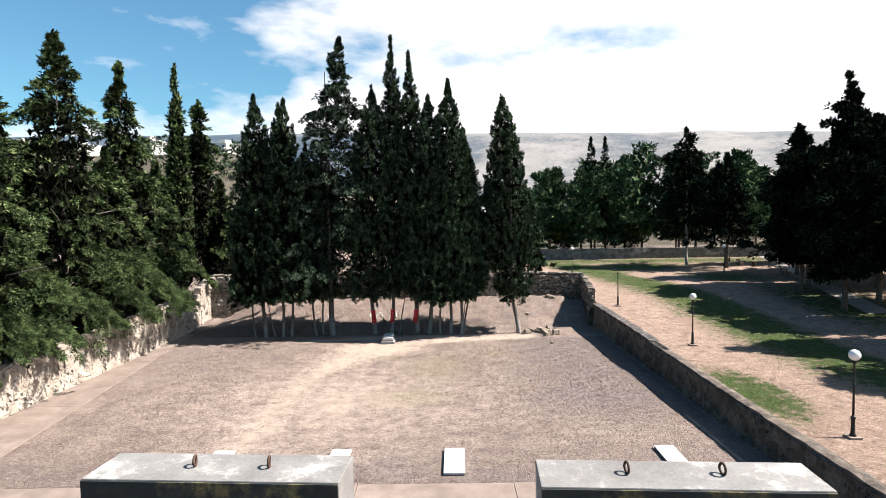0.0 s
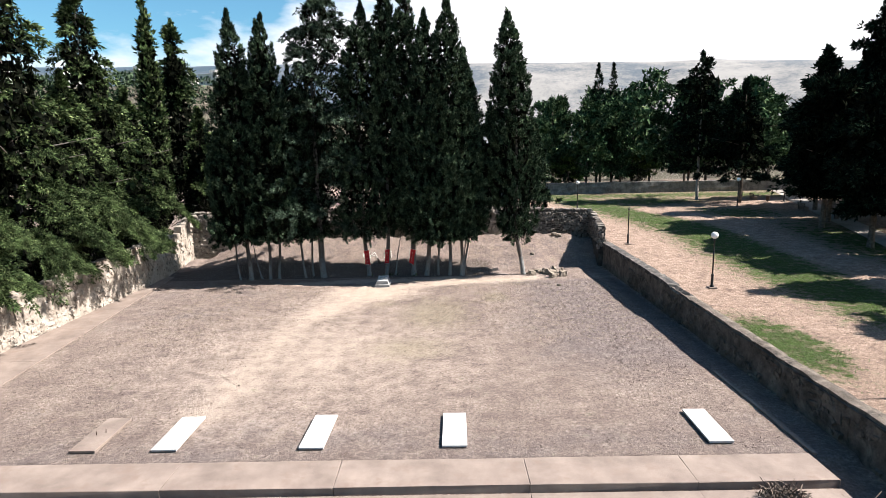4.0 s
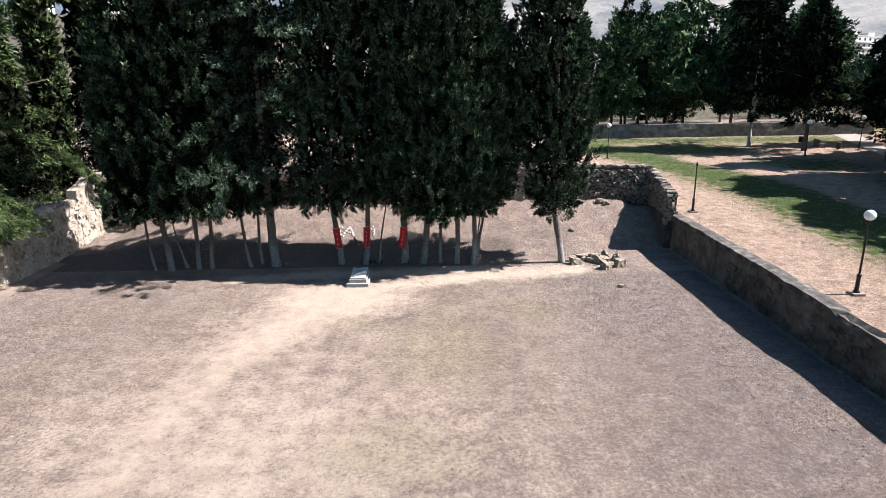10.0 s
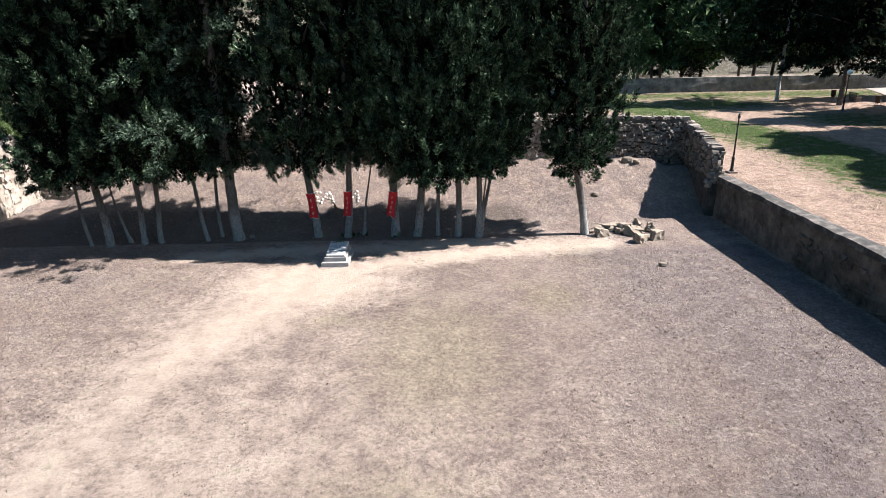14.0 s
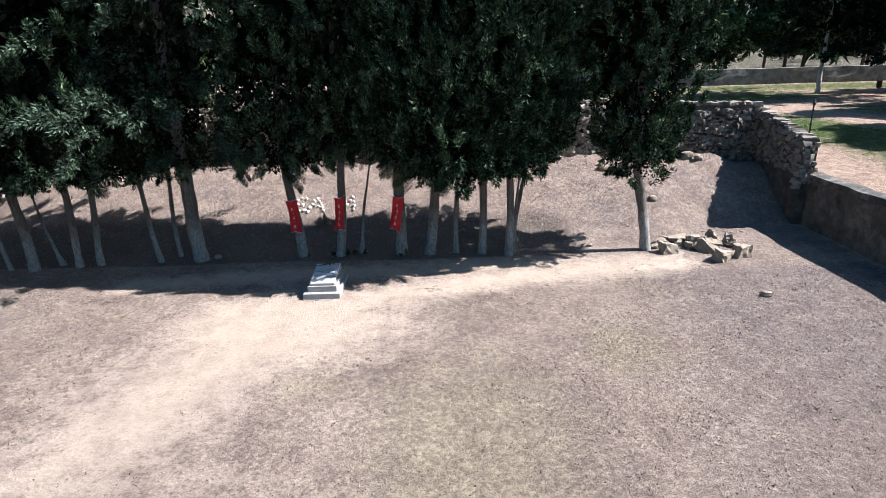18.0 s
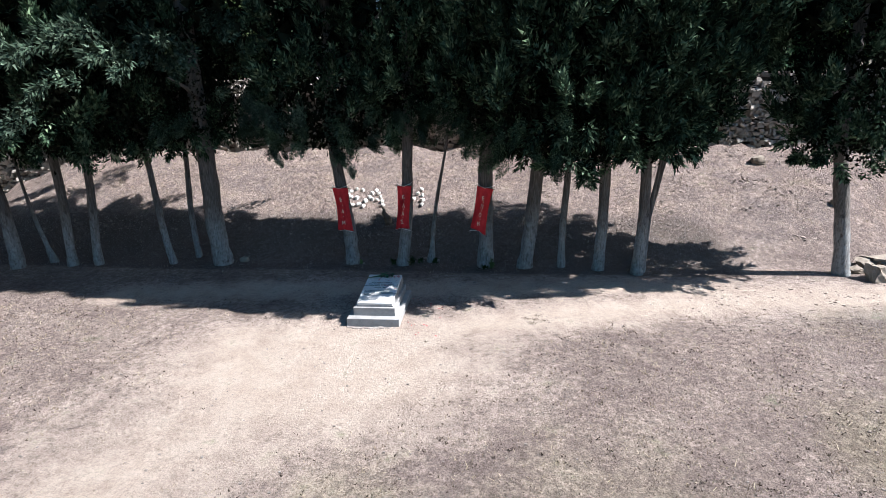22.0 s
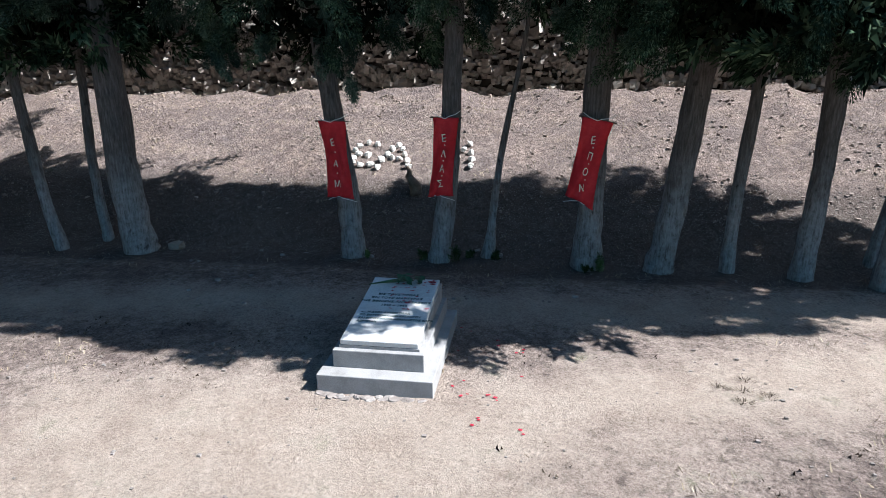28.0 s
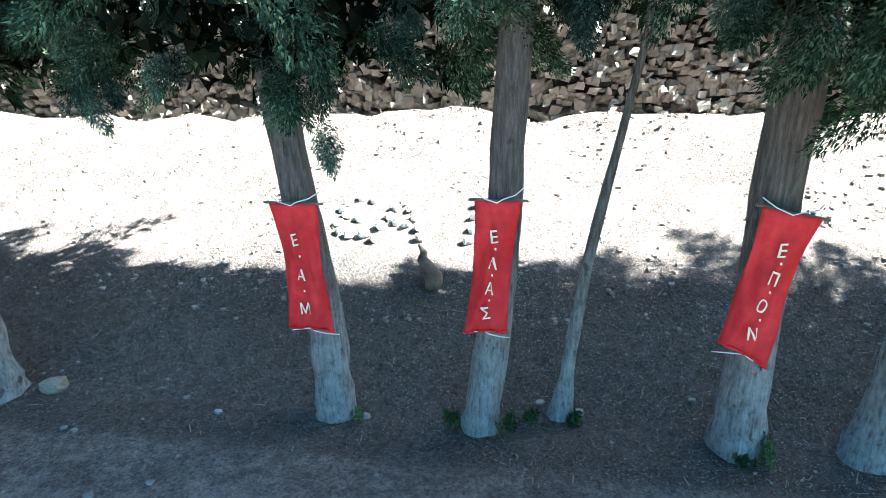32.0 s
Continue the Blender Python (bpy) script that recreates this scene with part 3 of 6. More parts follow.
# ---- hills and sky line ----
def hills():
    vs, fs, nx, ny = [], [], 150, 26
    for j in range(ny):
        for i in range(nx):
            ang = radians(-62 + 124 * i / (nx - 1))
            dist = 1500 + 1500 * (j / (ny - 1))
            x, y = dist * math.sin(ang), dist * math.cos(ang)
            up = smooth01(j / (ny - 1), 0.0, 0.92)
            ridge = 374 - 24 * math.tan(max(-0.85, min(0.85, ang))) + 14 * noise.noise((ang * 3, 1, 2)) + 9 * noise.noise((ang * 11, 4, 2))
            ridge *= dist * math.cos(ang) / 2500
            gully = 45 * noise.noise((x * 0.004, y * 0.004, 5)) + 18 * noise.noise((x * 0.013, y * 0.013, 6))
            vs.append((x, y, -20 + ridge * up + gully * up * (1 - up) * 2.6))
    for j in range(ny - 1):
        for i in range(nx - 1):
            fs.append((j * nx + i, j * nx + i + 1, (j + 1) * nx + i + 1, (j + 1) * nx + i))
    return mesh_of("hills", vs, fs, M_HILL, True)


whole("backdrop_hills", hills(), None, "long bare grey limestone ridge with dark haze-blue scrub", "hill", "structure")


# ---- walls ----
def wall_grid(name, p0, p1, z_top, thick, mat, base=-0.4, step=0.35, rough=0.05, seed=1, both=True):
    """A wall from p0 to p1 (plan), its front on the left-hand side of the way, with an uneven face and top."""
    p0, p1 = Vector((*p0, 0)), Vector((*p1, 0))
    d = (p1 - p0).normalized()
    nrm = Vector((d.y, -d.x, 0))
    n = max(2, int((p1 - p0).length / step))
    levels = 9
    vs, fs = [], []
    for i in range(n + 1):
        q = p0.lerp(p1, i / n)
        s = (p1 - p0).length * i / n
        zt = z_top(s) + 0.05 * noise.noise((s * 1.3, seed, 0)) + 0.04 * noise.noise((s * 4, seed, 4))
        prof = []
        for k in range(levels):
            z = base + (zt - base) * k / (levels - 1)
            prof.append((0.0, z))
        prof += [(thick * 0.5, zt + 0.03)]
        prof += [(thick, z) for _, z in reversed(prof[:levels])]
        for k, (o, z) in enumerate(prof):
            r = rough * noise.noise((s * 0.9 + seed * 9, z * 1.3, o * 7)) + 0.5 * rough * noise.noise((s * 3.1, z * 3.3, o * 5 + seed))
            vs.append(q - nrm * (o + (r if o < thick * 0.4 else -r)) + Vector((0, 0, z)))
    m = 2 * levels + 1
    for i in range(n):
        for k in range(m - 1):
            fs.append((i * m + k, (i + 1) * m + k, (i + 1) * m + k + 1, i * m + k + 1))
    fs.append(tuple(range(m)))
    fs.append(tuple(range(n * m + m - 1, n * m - 1, -1)))
    return mesh_of(name, vs, fs, mat, False)


# right-hand wall: low rendered stretch, then a tall rubble end by the corner
wall_right = whole("wall_right", wall_grid("wall_right", (14.1, 52.3), (14.1, 8.0), lambda s: 1.78 - 0.4 * smooth01(s, 4, 34) if s > 3.9 else 1.9, 0.44, M_RENDER, seed=3), None,
                   "low stained rendered stone wall with dark mossy top", "wall", "structure")
cop = wall_grid("coping", (14.04, 48.4), (14.04, 8.0), lambda s: 1.87 - 0.4 * smooth01(s, 0, 30), 0.56, M_COPING, base=1.62, step=0.5, rough=0.03, seed=8)
for v in cop.vertices:
    if v.co.z < 1.7:
        v.co.z = 1.68 - 0.4 * smooth01(48.4 - v.co.y, 0, 30)
part("coping", cop, None, wall_right, "blackened mossy coping")
wall_corner = whole("wall_corner", wall_grid("wall_corner", (13.98, 52.6), (13.72, 48.5), lambda s: 3.72 - 0.17 * s, 0.5, M_MORTAR, base=0.0, seed=4), None,
                    "tall sloping end of the rubble stone wall", "wall", "structure")
wall_back = whole("wall_back", wall_grid("wall_back", (-18.6, 52.3), (14.2, 52.3), lambda s: 4.2 - 0.3 * smooth01(s, 24, 33), 0.55, M_MORTAR, base=0.0, rough=0.09, seed=5), None,
                  "high rubble limestone wall behind the mound", "wall", "structure")
wall_left = whole("wall_left", wall_grid("wall_left", (-18.5, 8.0), (-18.5, 50.2), lambda s: 2.25 + 0.55 * smooth01(s, 20, 36), 0.45, M_PALEWALL, rough=0.09, seed=6), None,
                  "sunlit pale rendered boundary wall with crumbling top", "wall", "structure")
wall_end = whole("wall_left_end", wall_grid("wall_left_end", (-18.45, 50.0), (-18.45, 52.3), lambda s: 3.4 + 0.3 * s, 0.55, M_PALEWALL, rough=0.08, seed=7, step=0.25), None,
                 "taller pale broken end of the boundary wall", "wall", "structure")

R = random.Random(5)
STONE_MESHES = []
for k in range(14):
    vs, fs = lump(R, 0.56, 0.56, 0.56, 0.55, 1, 0.08)
    STONE_MESHES.append((vs, fs))
stone_data = [mesh_of("stone", vs, fs, M_STONE) for vs, fs in STONE_MESHES]
dark_stone_data = [mesh_of("stone", vs, fs, M_OLDSTONE) for vs, fs in STONE_MESHES]
render_stone_data = [mesh_of("stone", vs, fs, M_RENDER) for vs, fs in STONE_MESHES]
STONE_MESHES = [(np.array(vs), np.array(fs)) for vs, fs in STONE_MESHES]


def courses(rng, length, z_low, z_high, hmin=0.10, hmax=0.2, wmin=0.09, wmax=0.25):
    """Centre (along, z) and size of stones laid in wandering rows."""
    out, z = [], 0.0
    top = max(z_high(length * k / 20) for k in range(21))
    while z < top:
        h, s = rng.uniform(hmin, hmax), -rng.random() * 0.2
        while s < length:
            w = rng.uniform(wmin, wmax)
            c = s + w / 2
            hh = h * rng.uniform(0.6, 1.25)
            zz = z + h / 2 + 0.07 * math.sin(c * 1.3 + z * 4) + 0.05 * math.sin(c * 4.1 + z * 9) + rng.uniform(-0.07, 0.07)
            if 0 < c < length and zz > z_low(c) - 0.15 and zz + h * 0.3 < z_high(c):
                out.append((c, zz, w, hh))
            s += w * 0.97
        z += h * 0.96
    return out


def place_stones(name, parent, rng, rows, origin, along, out_dir, near, proud=0.06, shapes=None, mat=None):
    """Stones of a wall face: those inside near() as parts, the rest joined."""
    allv, allf, off, single = [], [], 0, 0
    a, o = Vector((*along, 0)), Vector((*out_dir, 0))
    for c, z, w, h in rows:
        k = rng.randrange(len(stone_data))
        d = rng.uniform(0.2, 0.34)
        jut = rng.uniform(-0.07, 0.07)
        m = Matrix((( a.x * w * 1.02, o.x * d, 0, origin[0] + a.x * c + o.x * (proud - d * 0.35 + jut)),
                    ( a.y * w * 1.02, o.y * d, 0, origin[1] + a.y * c + o.y * (proud - d * 0.35 + jut)),
                    (0, 0, h * 1.02, z), (0, 0, 0, 1)))
        m = m @ Euler((rng.uniform(-0.2, 0.2), rng.uniform(-0.3, 0.3), rng.uniform(-0.25, 0.25))).to_matrix().to_4x4()
        if near(c, z) and single < 300:
            ob = new("stone", (shapes or stone_data)[k])
            ob.parent, ob.matrix_basis = parent, m
            single += 1
        else:
            mm = np.array(m)
            v, f = STONE_MESHES[k]
            allv.append(v @ mm[:3, :3].T + mm[:3, 3])
            allf.append(f + off)
            off += len(v)
    if allv:
        me = mesh_of(name, np.concatenate(allv), np.concatenate(allf).tolist(), mat or M_STONE)
        ob = part(name, me, None, parent)
        tagged(ob, kind="stuff")


# ---- trees ----
def outline(t, shape):
    """Half width of a crown, as a share of its radius, at the share t of its height."""
    if shape == "column":                   # full width down to the skirt
        f = np.minimum(1, t / 0.08 + 0.6) * (1 - t ** 4) ** 0.9 * (0.94 + 0.12 * np.cos(t * 9))
    elif shape == "pencil":
        f = np.minimum(1, t / 0.06 + 0.5) * (1 - t ** 4) * (1 - 0.38 * t)
    elif shape == "cypress":
        f = np.minimum(1, t / 0.17 + 0.34) * (1 - t ** 4) ** 0.9 * (0.94 + 0.12 * np.cos(t * 9))
    elif shape == "ragged":
        f = np.minimum(1, t / 0.12 + 0.35) * 1.2 * (1 - t) ** 0.55 * (0.72 + 0.5 * np.abs(np.sin(t * 14 + 1)))
    elif shape == "flame":                  # fullest at a quarter, drawn out to a tip
        f = np.minimum(1, t / 0.16 + 0.48) * 1.22 * (1 - t) ** 0.62
    elif shape == "drop":                   # slim foot, fullest at a third
        f = np.minimum(1, 0.36 + 0.64 * t / 0.3) * 1.25 * (1 - t) ** 0.6
    elif shape == "spindle":                # narrow below, fullest at a third
        f = np.minimum(1, 0.58 + 0.42 * t / 0.16) * (1 - t ** 2.6) ** 0.9
    elif shape == "cone":
        f = np.minimum(1, t / 0.05 + 0.6) * (1 - t) ** 0.72
    else:                                   # round, broad
        return np.sqrt(np.maximum(0.02, 1 - (2 * t - 0.85) ** 2 / 1.45))
    return f * np.minimum(1, (1 - t) / 0.15) ** 0.6


def unit(v):
    return v / (np.linalg.norm(v, axis=1, keepdims=True) + 1e-6)


def sprays(rng, c, axis, ln, wd, per, leaf, width=0.26):
    """Pointed leaves over the shells of long clumps at c, along axis, ln long and wd wide."""
    n = len(c)
    u = unit(rng.normal(0, 1, (n * per, 3)))
    ax = np.repeat(axis, per, 0)
    sa = unit(np.cross(ax, rng.normal(0, 1, ax.shape)))
    sb = np.cross(ax, sa)
    shell = rng.random(n * per) ** 0.3
    nose = 1 - 0.45 * np.maximum(0, u[:, 0])                 # clumps end in a point
    off = ax * (u[:, 0] * shell * np.repeat(ln, per) * 0.5)[:, None] + (sa * u[:, 1:2] + sb * u[:, 2:3]) * (shell * nose * np.repeat(wd, per) * 0.5)[:, None]
    nrm = unit(ax * u[:, 0:1] * 0.6 + sa * u[:, 1:2] + sb * u[:, 2:3])
    d = unit(0.6 * nrm + 0.75 * ax + rng.normal(0, 0.3, ax.shape))
    p = np.repeat(c, per, 0) + off
    side = unit(np.cross(d, nrm + rng.normal(0, 0.5, d.shape)))
    lf = np.repeat(np.broadcast_to(leaf, (n,)), per)[:, None] * rng.uniform(0.6, 1.3, (n * per, 1))
    return np.stack([p - side * lf * width, p + side * lf * width, p + d * lf], 1)


def crown_mesh(name, rng, height, base, radius, mat, clumps=420, per=100, size=0.7, leaf=0.16, shape="cypress", mode="flame", lean=(0, 0), core=1800, core_size=0.22, fine_below=-9.0, fat=0.42, droop=0.3, heart_mat=None):
    """A crown of leafy clumps round a close dark heart. mode flame: clumps climb on the outline; branch: they sit along drooping boughs."""
    H = height - base
    if mode == "flame":
        t = rng.random(3 * clumps)
        t = t[rng.random(len(t)) < 0.35 + 0.65 * np.minimum(1, outline(t, shape))][:clumps]
        n = len(t)
        az = rng.uniform(0, 2 * np.pi, n)
        out = np.stack([np.cos(az), np.sin(az), np.zeros(n)], 1)
        r = radius * outline(t, shape) * (1 + (1 - t) * (0.13 * np.sin(3 * az + 9 * t) + 0.09 * np.sin(0.9 * t * H + 2 * az)))
        far = rng.uniform(0.7, 1.03, n) + np.where(rng.random(n) < 0.03, 0.1, 0)
        c = out * (r * far)[:, None] + np.stack([lean[0] * t, lean[1] * t, base + t * H], 1)
        climb = np.where(t * H < 0.9, rng.uniform(-1.0, 0.4, n), rng.uniform(0.8, 1.6, n))
        axis = unit(out * 0.5 + np.array([0, 0, 1.0]) * climb[:, None] + rng.normal(0, 0.2, (n, 3)))
        ln = size * rng.uniform(0.6, 1.5, n) * np.minimum(1, 0.55 + r / (0.8 * radius))
        axis = unit(axis + np.array([0, 0, 2.0]) * (np.maximum(0, t - 0.75) * 4)[:, None])
        heart = rng.random(core)
        hr = radius * outline(heart, shape) * 0.74 * rng.random(core) ** 0.4
    else:
        nb = max(8, clumps // 6)
        tb = rng.random(nb) ** 0.9
        azb = rng.uniform(0, 2 * np.pi, nb)
        rb = radius * outline(tb, shape) * rng.uniform(0.45, 1.2, nb)
        k = rng.integers(0, nb, clumps)
        s = 0.3 + 0.7 * rng.random(clumps) ** 0.75
        t, az, n = tb[k], azb[k] + rng.normal(0, 0.16, clumps), clumps
        out = np.stack([np.cos(az), np.sin(az), np.zeros(n)], 1)
        r = rb[k] * s
        rise = rb[k] * (0.25 * s - droop * 1.3 * s * s) + rng.normal(0, 0.12 * size, n)
        c = out * r[:, None] + np.stack([lean[0] * t, lean[1] * t, base + t * H * 0.97 + rise], 1)
        axis = unit(out + np.array([0, 0, 1.0]) * (0.3 - droop * 2.2 * s + 1.4 * np.maximum(0, t - 0.8) * 5)[:, None] + rng.normal(0, 0.3, (n, 3)))
        ln = size * rng.uniform(0.6, 1.4, n) * np.minimum(1, 0.4 + rb[k] / (0.5 * radius))
        heart = rng.random(core)
        hr = radius * outline(heart, shape) * 0.6 * rng.random(core) ** 0.5
    low = c[:, 2] < base
    c[low, 2] = base + rng.uniform(0, 0.25, int(low.sum()))
    near = (c[:, 2] < fine_below) & (c[:, 1] < 0.9)
    high = ~near & (c[:, 2] > 9.5)          # high up: fewer, larger leaves
    mid = ~near & ~high
    tri = [sprays(rng, c[mid], axis[mid], ln[mid], ln[mid] * fat, per, leaf, 0.22), sprays(rng, c[high], axis[high], ln[high], ln[high] * fat, int(per * 0.5), leaf * 1.4)]
    if near.any():                          # close to the eye: many small leaves, hanging
        axis[near] = unit(axis[near] * [1, 1, 0.4] - [0, 0, 0.7])
        tri.append(sprays(rng, c[near], axis[near], ln[near], ln[near] * fat, 900, 0.034, 0.19))
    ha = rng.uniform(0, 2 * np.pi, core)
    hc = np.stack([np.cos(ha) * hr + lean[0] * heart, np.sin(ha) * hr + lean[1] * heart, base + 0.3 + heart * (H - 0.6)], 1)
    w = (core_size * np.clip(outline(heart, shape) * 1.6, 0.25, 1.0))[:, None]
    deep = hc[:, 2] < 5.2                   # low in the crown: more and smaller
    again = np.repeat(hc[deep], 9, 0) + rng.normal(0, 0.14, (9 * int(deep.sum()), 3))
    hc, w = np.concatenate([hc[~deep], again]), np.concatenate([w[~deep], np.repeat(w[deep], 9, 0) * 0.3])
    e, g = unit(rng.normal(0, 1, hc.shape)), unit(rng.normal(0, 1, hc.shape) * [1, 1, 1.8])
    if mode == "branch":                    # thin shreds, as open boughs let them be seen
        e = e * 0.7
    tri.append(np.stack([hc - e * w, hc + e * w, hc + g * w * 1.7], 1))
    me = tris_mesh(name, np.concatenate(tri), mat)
    me.materials.append(heart_mat or M_TWIG_SHADE)             # dead twigs within, near-black for the shade inside the crown
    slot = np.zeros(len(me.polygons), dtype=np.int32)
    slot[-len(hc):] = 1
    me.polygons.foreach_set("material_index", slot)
    return me


def trunk_bm(rng, r, h, lean_top, sides=16, flare=1.12):
    """A tapered trunk from the ground to height h; lean_top: its shift at 2.5 m."""
    bm = bmesh.new()
    pts, rad = [], []
    for z in (-0.15, 0.0, 0.06, 0.14, 0.25, 0.4, 0.6, 0.85, 1.1, 1.4, 1.7, 2.0, 2.3, 2.6, 3.1, 3.6, 5.5, 8, h * 0.6, h * 0.8, h * 0.97):
        if pts and z <= pts[-1][2]:
            continue
        if z > h:
            break
        k = min(z, 3.2) / 2.5
        wob = 0.03 * math.sin(z * 1.7 + r * 40)
        pts.append((lean_top[0] * k + wob, lean_top[1] * k + 0.6 * wob, z))
        f = (flare - (flare - 0.95) * smooth01(z, 0.0, 0.45)) * (1 + 0.025 * math.sin(z * 5.3 + r * 70))
        rad.append(max(0.015, r * f * (1 - 0.92 * max(0, z - 0.5) / h)))
    return tube(bm, pts, rad, sides, True, 0.2, rng)


def limb_bm(rng, base, height, radius, r0, up):
    z = rng.uniform(base, base + (height - base) * 0.6)
    a, ln = rng.uniform(0, 2 * math.pi), radius * rng.uniform(0.5, 0.85)
    e = (math.cos(a), math.sin(a))
    return tube(bmesh.new(), [(0, 0, z), (e[0] * ln * 0.5, e[1] * ln * 0.5, z + up * ln * 0.5), (e[0] * ln, e[1] * ln, z + up * ln * 0.85)], [r0, r0 * 0.6, 0.012], 6)


def tree(name, at, height, base, radius, r, label, category, mat=None, bark=None, lean=(0, 0), top=(0, 0), seed=0, group="", limbs=6, shift=0.0, **kw):
    rng, rs = np.random.default_rng(seed), random.Random(seed)
    ob = thing(name, label, category, at, group)
    part("trunk", trunk_bm(rs, r, height * 0.9, lean), bark or M_BARK, ob)
    for _ in range(limbs):
        part("limb", limb_bm(rs, max(base, 2.0), height, radius, r * 0.32, 0.3 if kw.get("mode") == "branch" else 1.1), bark or M_BARK, ob)
    k = (lean[0] * 1.25, lean[1] * 1.25)
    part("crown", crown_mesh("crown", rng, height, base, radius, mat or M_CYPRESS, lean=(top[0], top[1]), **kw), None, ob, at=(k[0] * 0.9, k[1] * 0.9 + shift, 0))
    return ob


ROW = "cypresses in a row before the mound"
CY = "tall dark cypress with bare grey trunk in a row"
# base x, y, lean at 2.5 m, radius, height, top shift, crown base, crown radius, shape
ROW_TREES = [
    (-12.57, 45.86, -0.2, 0.07, 11.5, -0.3, 2.5, 1.6, "column", 230, 0.0),
    (-11.77, 45.81, -0.1, 0.16, 18.3, -0.3, 2.6, 2.2, "flame", 520, -0.2),
    (-10.44, 46.07, 0.0, 0.115, 18.0, -0.3, 2.7, 1.8, "flame", 430, 1.3),
    (-9.83, 46.19, 0.1, 0.105, 18.0, 0.1, 2.7, 1.75, "flame", 400, -1.0),
    (-7.96, 46.36, -0.3, 0.085, 15.0, -0.4, 2.7, 1.7, "column", 330, 0.0),
    (-7.53, 46.81, 0.0, 0.075, 14.0, 0.1, 2.7, 1.6, "column", 280, 0.3),
    (-6.70, 46.44, -0.1, 0.23, 23.2, 1.0, 3.2, 3.4, "ragged", 1000, -0.1),
    (-3.39, 46.51, -0.2, 0.16, 19.1, 0.1, 2.7, 1.9, "column", 620, 0.1),
    (-2.12, 46.50, 0.19, 0.14, 22.7, 0.3, 3.3, 1.35, "pencil", 480, 0.0),
    (-0.17, 46.47, 0.07, 0.18, 21.5, -0.3, 3.0, 1.5, "pencil", 520, -0.1),
    (0.77, 46.46, 0.32, 0.17, 18.1, 0.2, 2.6, 2.1, "flame", 640, -1.0),
    (1.66, 46.50, 0.05, 0.085, 14.0, 0.2, 2.6, 2.0, "spindle", 460, -1.35),
    (2.51, 46.36, 0.0, 0.13, 19.2, 0.0, 2.6, 2.05, "spindle", 680, -0.8),
    (3.34, 46.12, 0.0, 0.13, 15.6, 0.3, 2.6, 1.7, "spindle", 500, -0.05),
    (3.51, 46.87, 0.38, 0.075, 13.0, 0.5, 2.6, 1.35, "column", 240, 0.1),
    (7.77, 46.30, -0.4, 0.16, 18.3, -1.1, 2.4, 2.05, "drop", 640, 0.0),
]
for i, (x, y, ln, r, h, tp, cb, cr, shp, nb, sh) in enumerate(ROW_TREES):
    lab = CY if shp != "ragged" else "tall ragged cypress with drooping sprays and bare trunk"
    tree("cypress", (x, y, ground_z(x, y)), h, cb, cr, r, lab, "tree", M_BOUGH if shp == "ragged" else None, lean=(ln, 0), top=(tp - ln, 0), seed=100 + i, group=ROW, shape=shp, shift=sh,
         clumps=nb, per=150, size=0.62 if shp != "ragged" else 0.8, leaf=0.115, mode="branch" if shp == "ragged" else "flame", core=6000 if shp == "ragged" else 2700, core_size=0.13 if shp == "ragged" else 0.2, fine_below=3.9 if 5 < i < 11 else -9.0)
ob = thing("slender_trunk", "thin pale stem leaning out of a cypress foot", "tree", (3.44, 46.22, ground_z(3.44, 46.22)), ROW)
part("trunk", trunk_bm(random.Random(19), 0.055, 4.4, (0.2, 0), 8, 1.3), M_BARK, ob)


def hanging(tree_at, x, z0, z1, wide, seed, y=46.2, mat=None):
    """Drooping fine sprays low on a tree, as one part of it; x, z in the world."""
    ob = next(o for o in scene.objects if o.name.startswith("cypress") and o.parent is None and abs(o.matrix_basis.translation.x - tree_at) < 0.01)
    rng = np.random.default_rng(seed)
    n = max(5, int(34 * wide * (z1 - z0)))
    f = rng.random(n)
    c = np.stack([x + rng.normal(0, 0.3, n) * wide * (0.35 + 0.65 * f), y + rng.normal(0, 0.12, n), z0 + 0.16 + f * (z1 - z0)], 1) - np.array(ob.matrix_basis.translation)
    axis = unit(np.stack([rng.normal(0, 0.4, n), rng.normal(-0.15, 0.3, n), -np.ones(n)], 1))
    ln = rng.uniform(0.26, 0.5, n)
    part("hanging_spray", tris_mesh("spray", sprays(rng, c, axis, ln, ln * 0.5, 880, 0.028, 0.18), mat or M_SPRAY_LIT), None, ob)


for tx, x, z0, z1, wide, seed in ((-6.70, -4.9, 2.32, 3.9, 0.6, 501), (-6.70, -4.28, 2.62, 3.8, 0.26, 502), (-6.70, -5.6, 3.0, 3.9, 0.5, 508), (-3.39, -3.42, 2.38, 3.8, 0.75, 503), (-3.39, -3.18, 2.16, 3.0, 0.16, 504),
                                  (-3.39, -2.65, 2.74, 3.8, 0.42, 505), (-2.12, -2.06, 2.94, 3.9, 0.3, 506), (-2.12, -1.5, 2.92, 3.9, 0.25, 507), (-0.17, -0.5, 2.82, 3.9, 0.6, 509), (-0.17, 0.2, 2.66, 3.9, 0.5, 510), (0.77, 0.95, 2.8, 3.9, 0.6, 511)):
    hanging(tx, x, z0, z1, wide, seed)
for x, y, ln, h in ((-11.18, 46.27, -0.45, 3.6), (-1.5, 46.72, 0.37, 4.2)):
    ob = thing("slender_trunk", "thin leaning bare cypress stem", "tree", (x, y, ground_z(x, y)), ROW)
    part("trunk", trunk_bm(random.Random(9), 0.06, h, (ln, 0), 8, 1.9), M_BARK, ob)
    part("crown", crown_mesh("crown", np.random.default_rng(77), h + 2.5, h - 0.4, 0.7, M_CYPRESS, clumps=60, per=80, size=0.4, core=60), None, ob, at=(ln * 1.3, 0, 0))

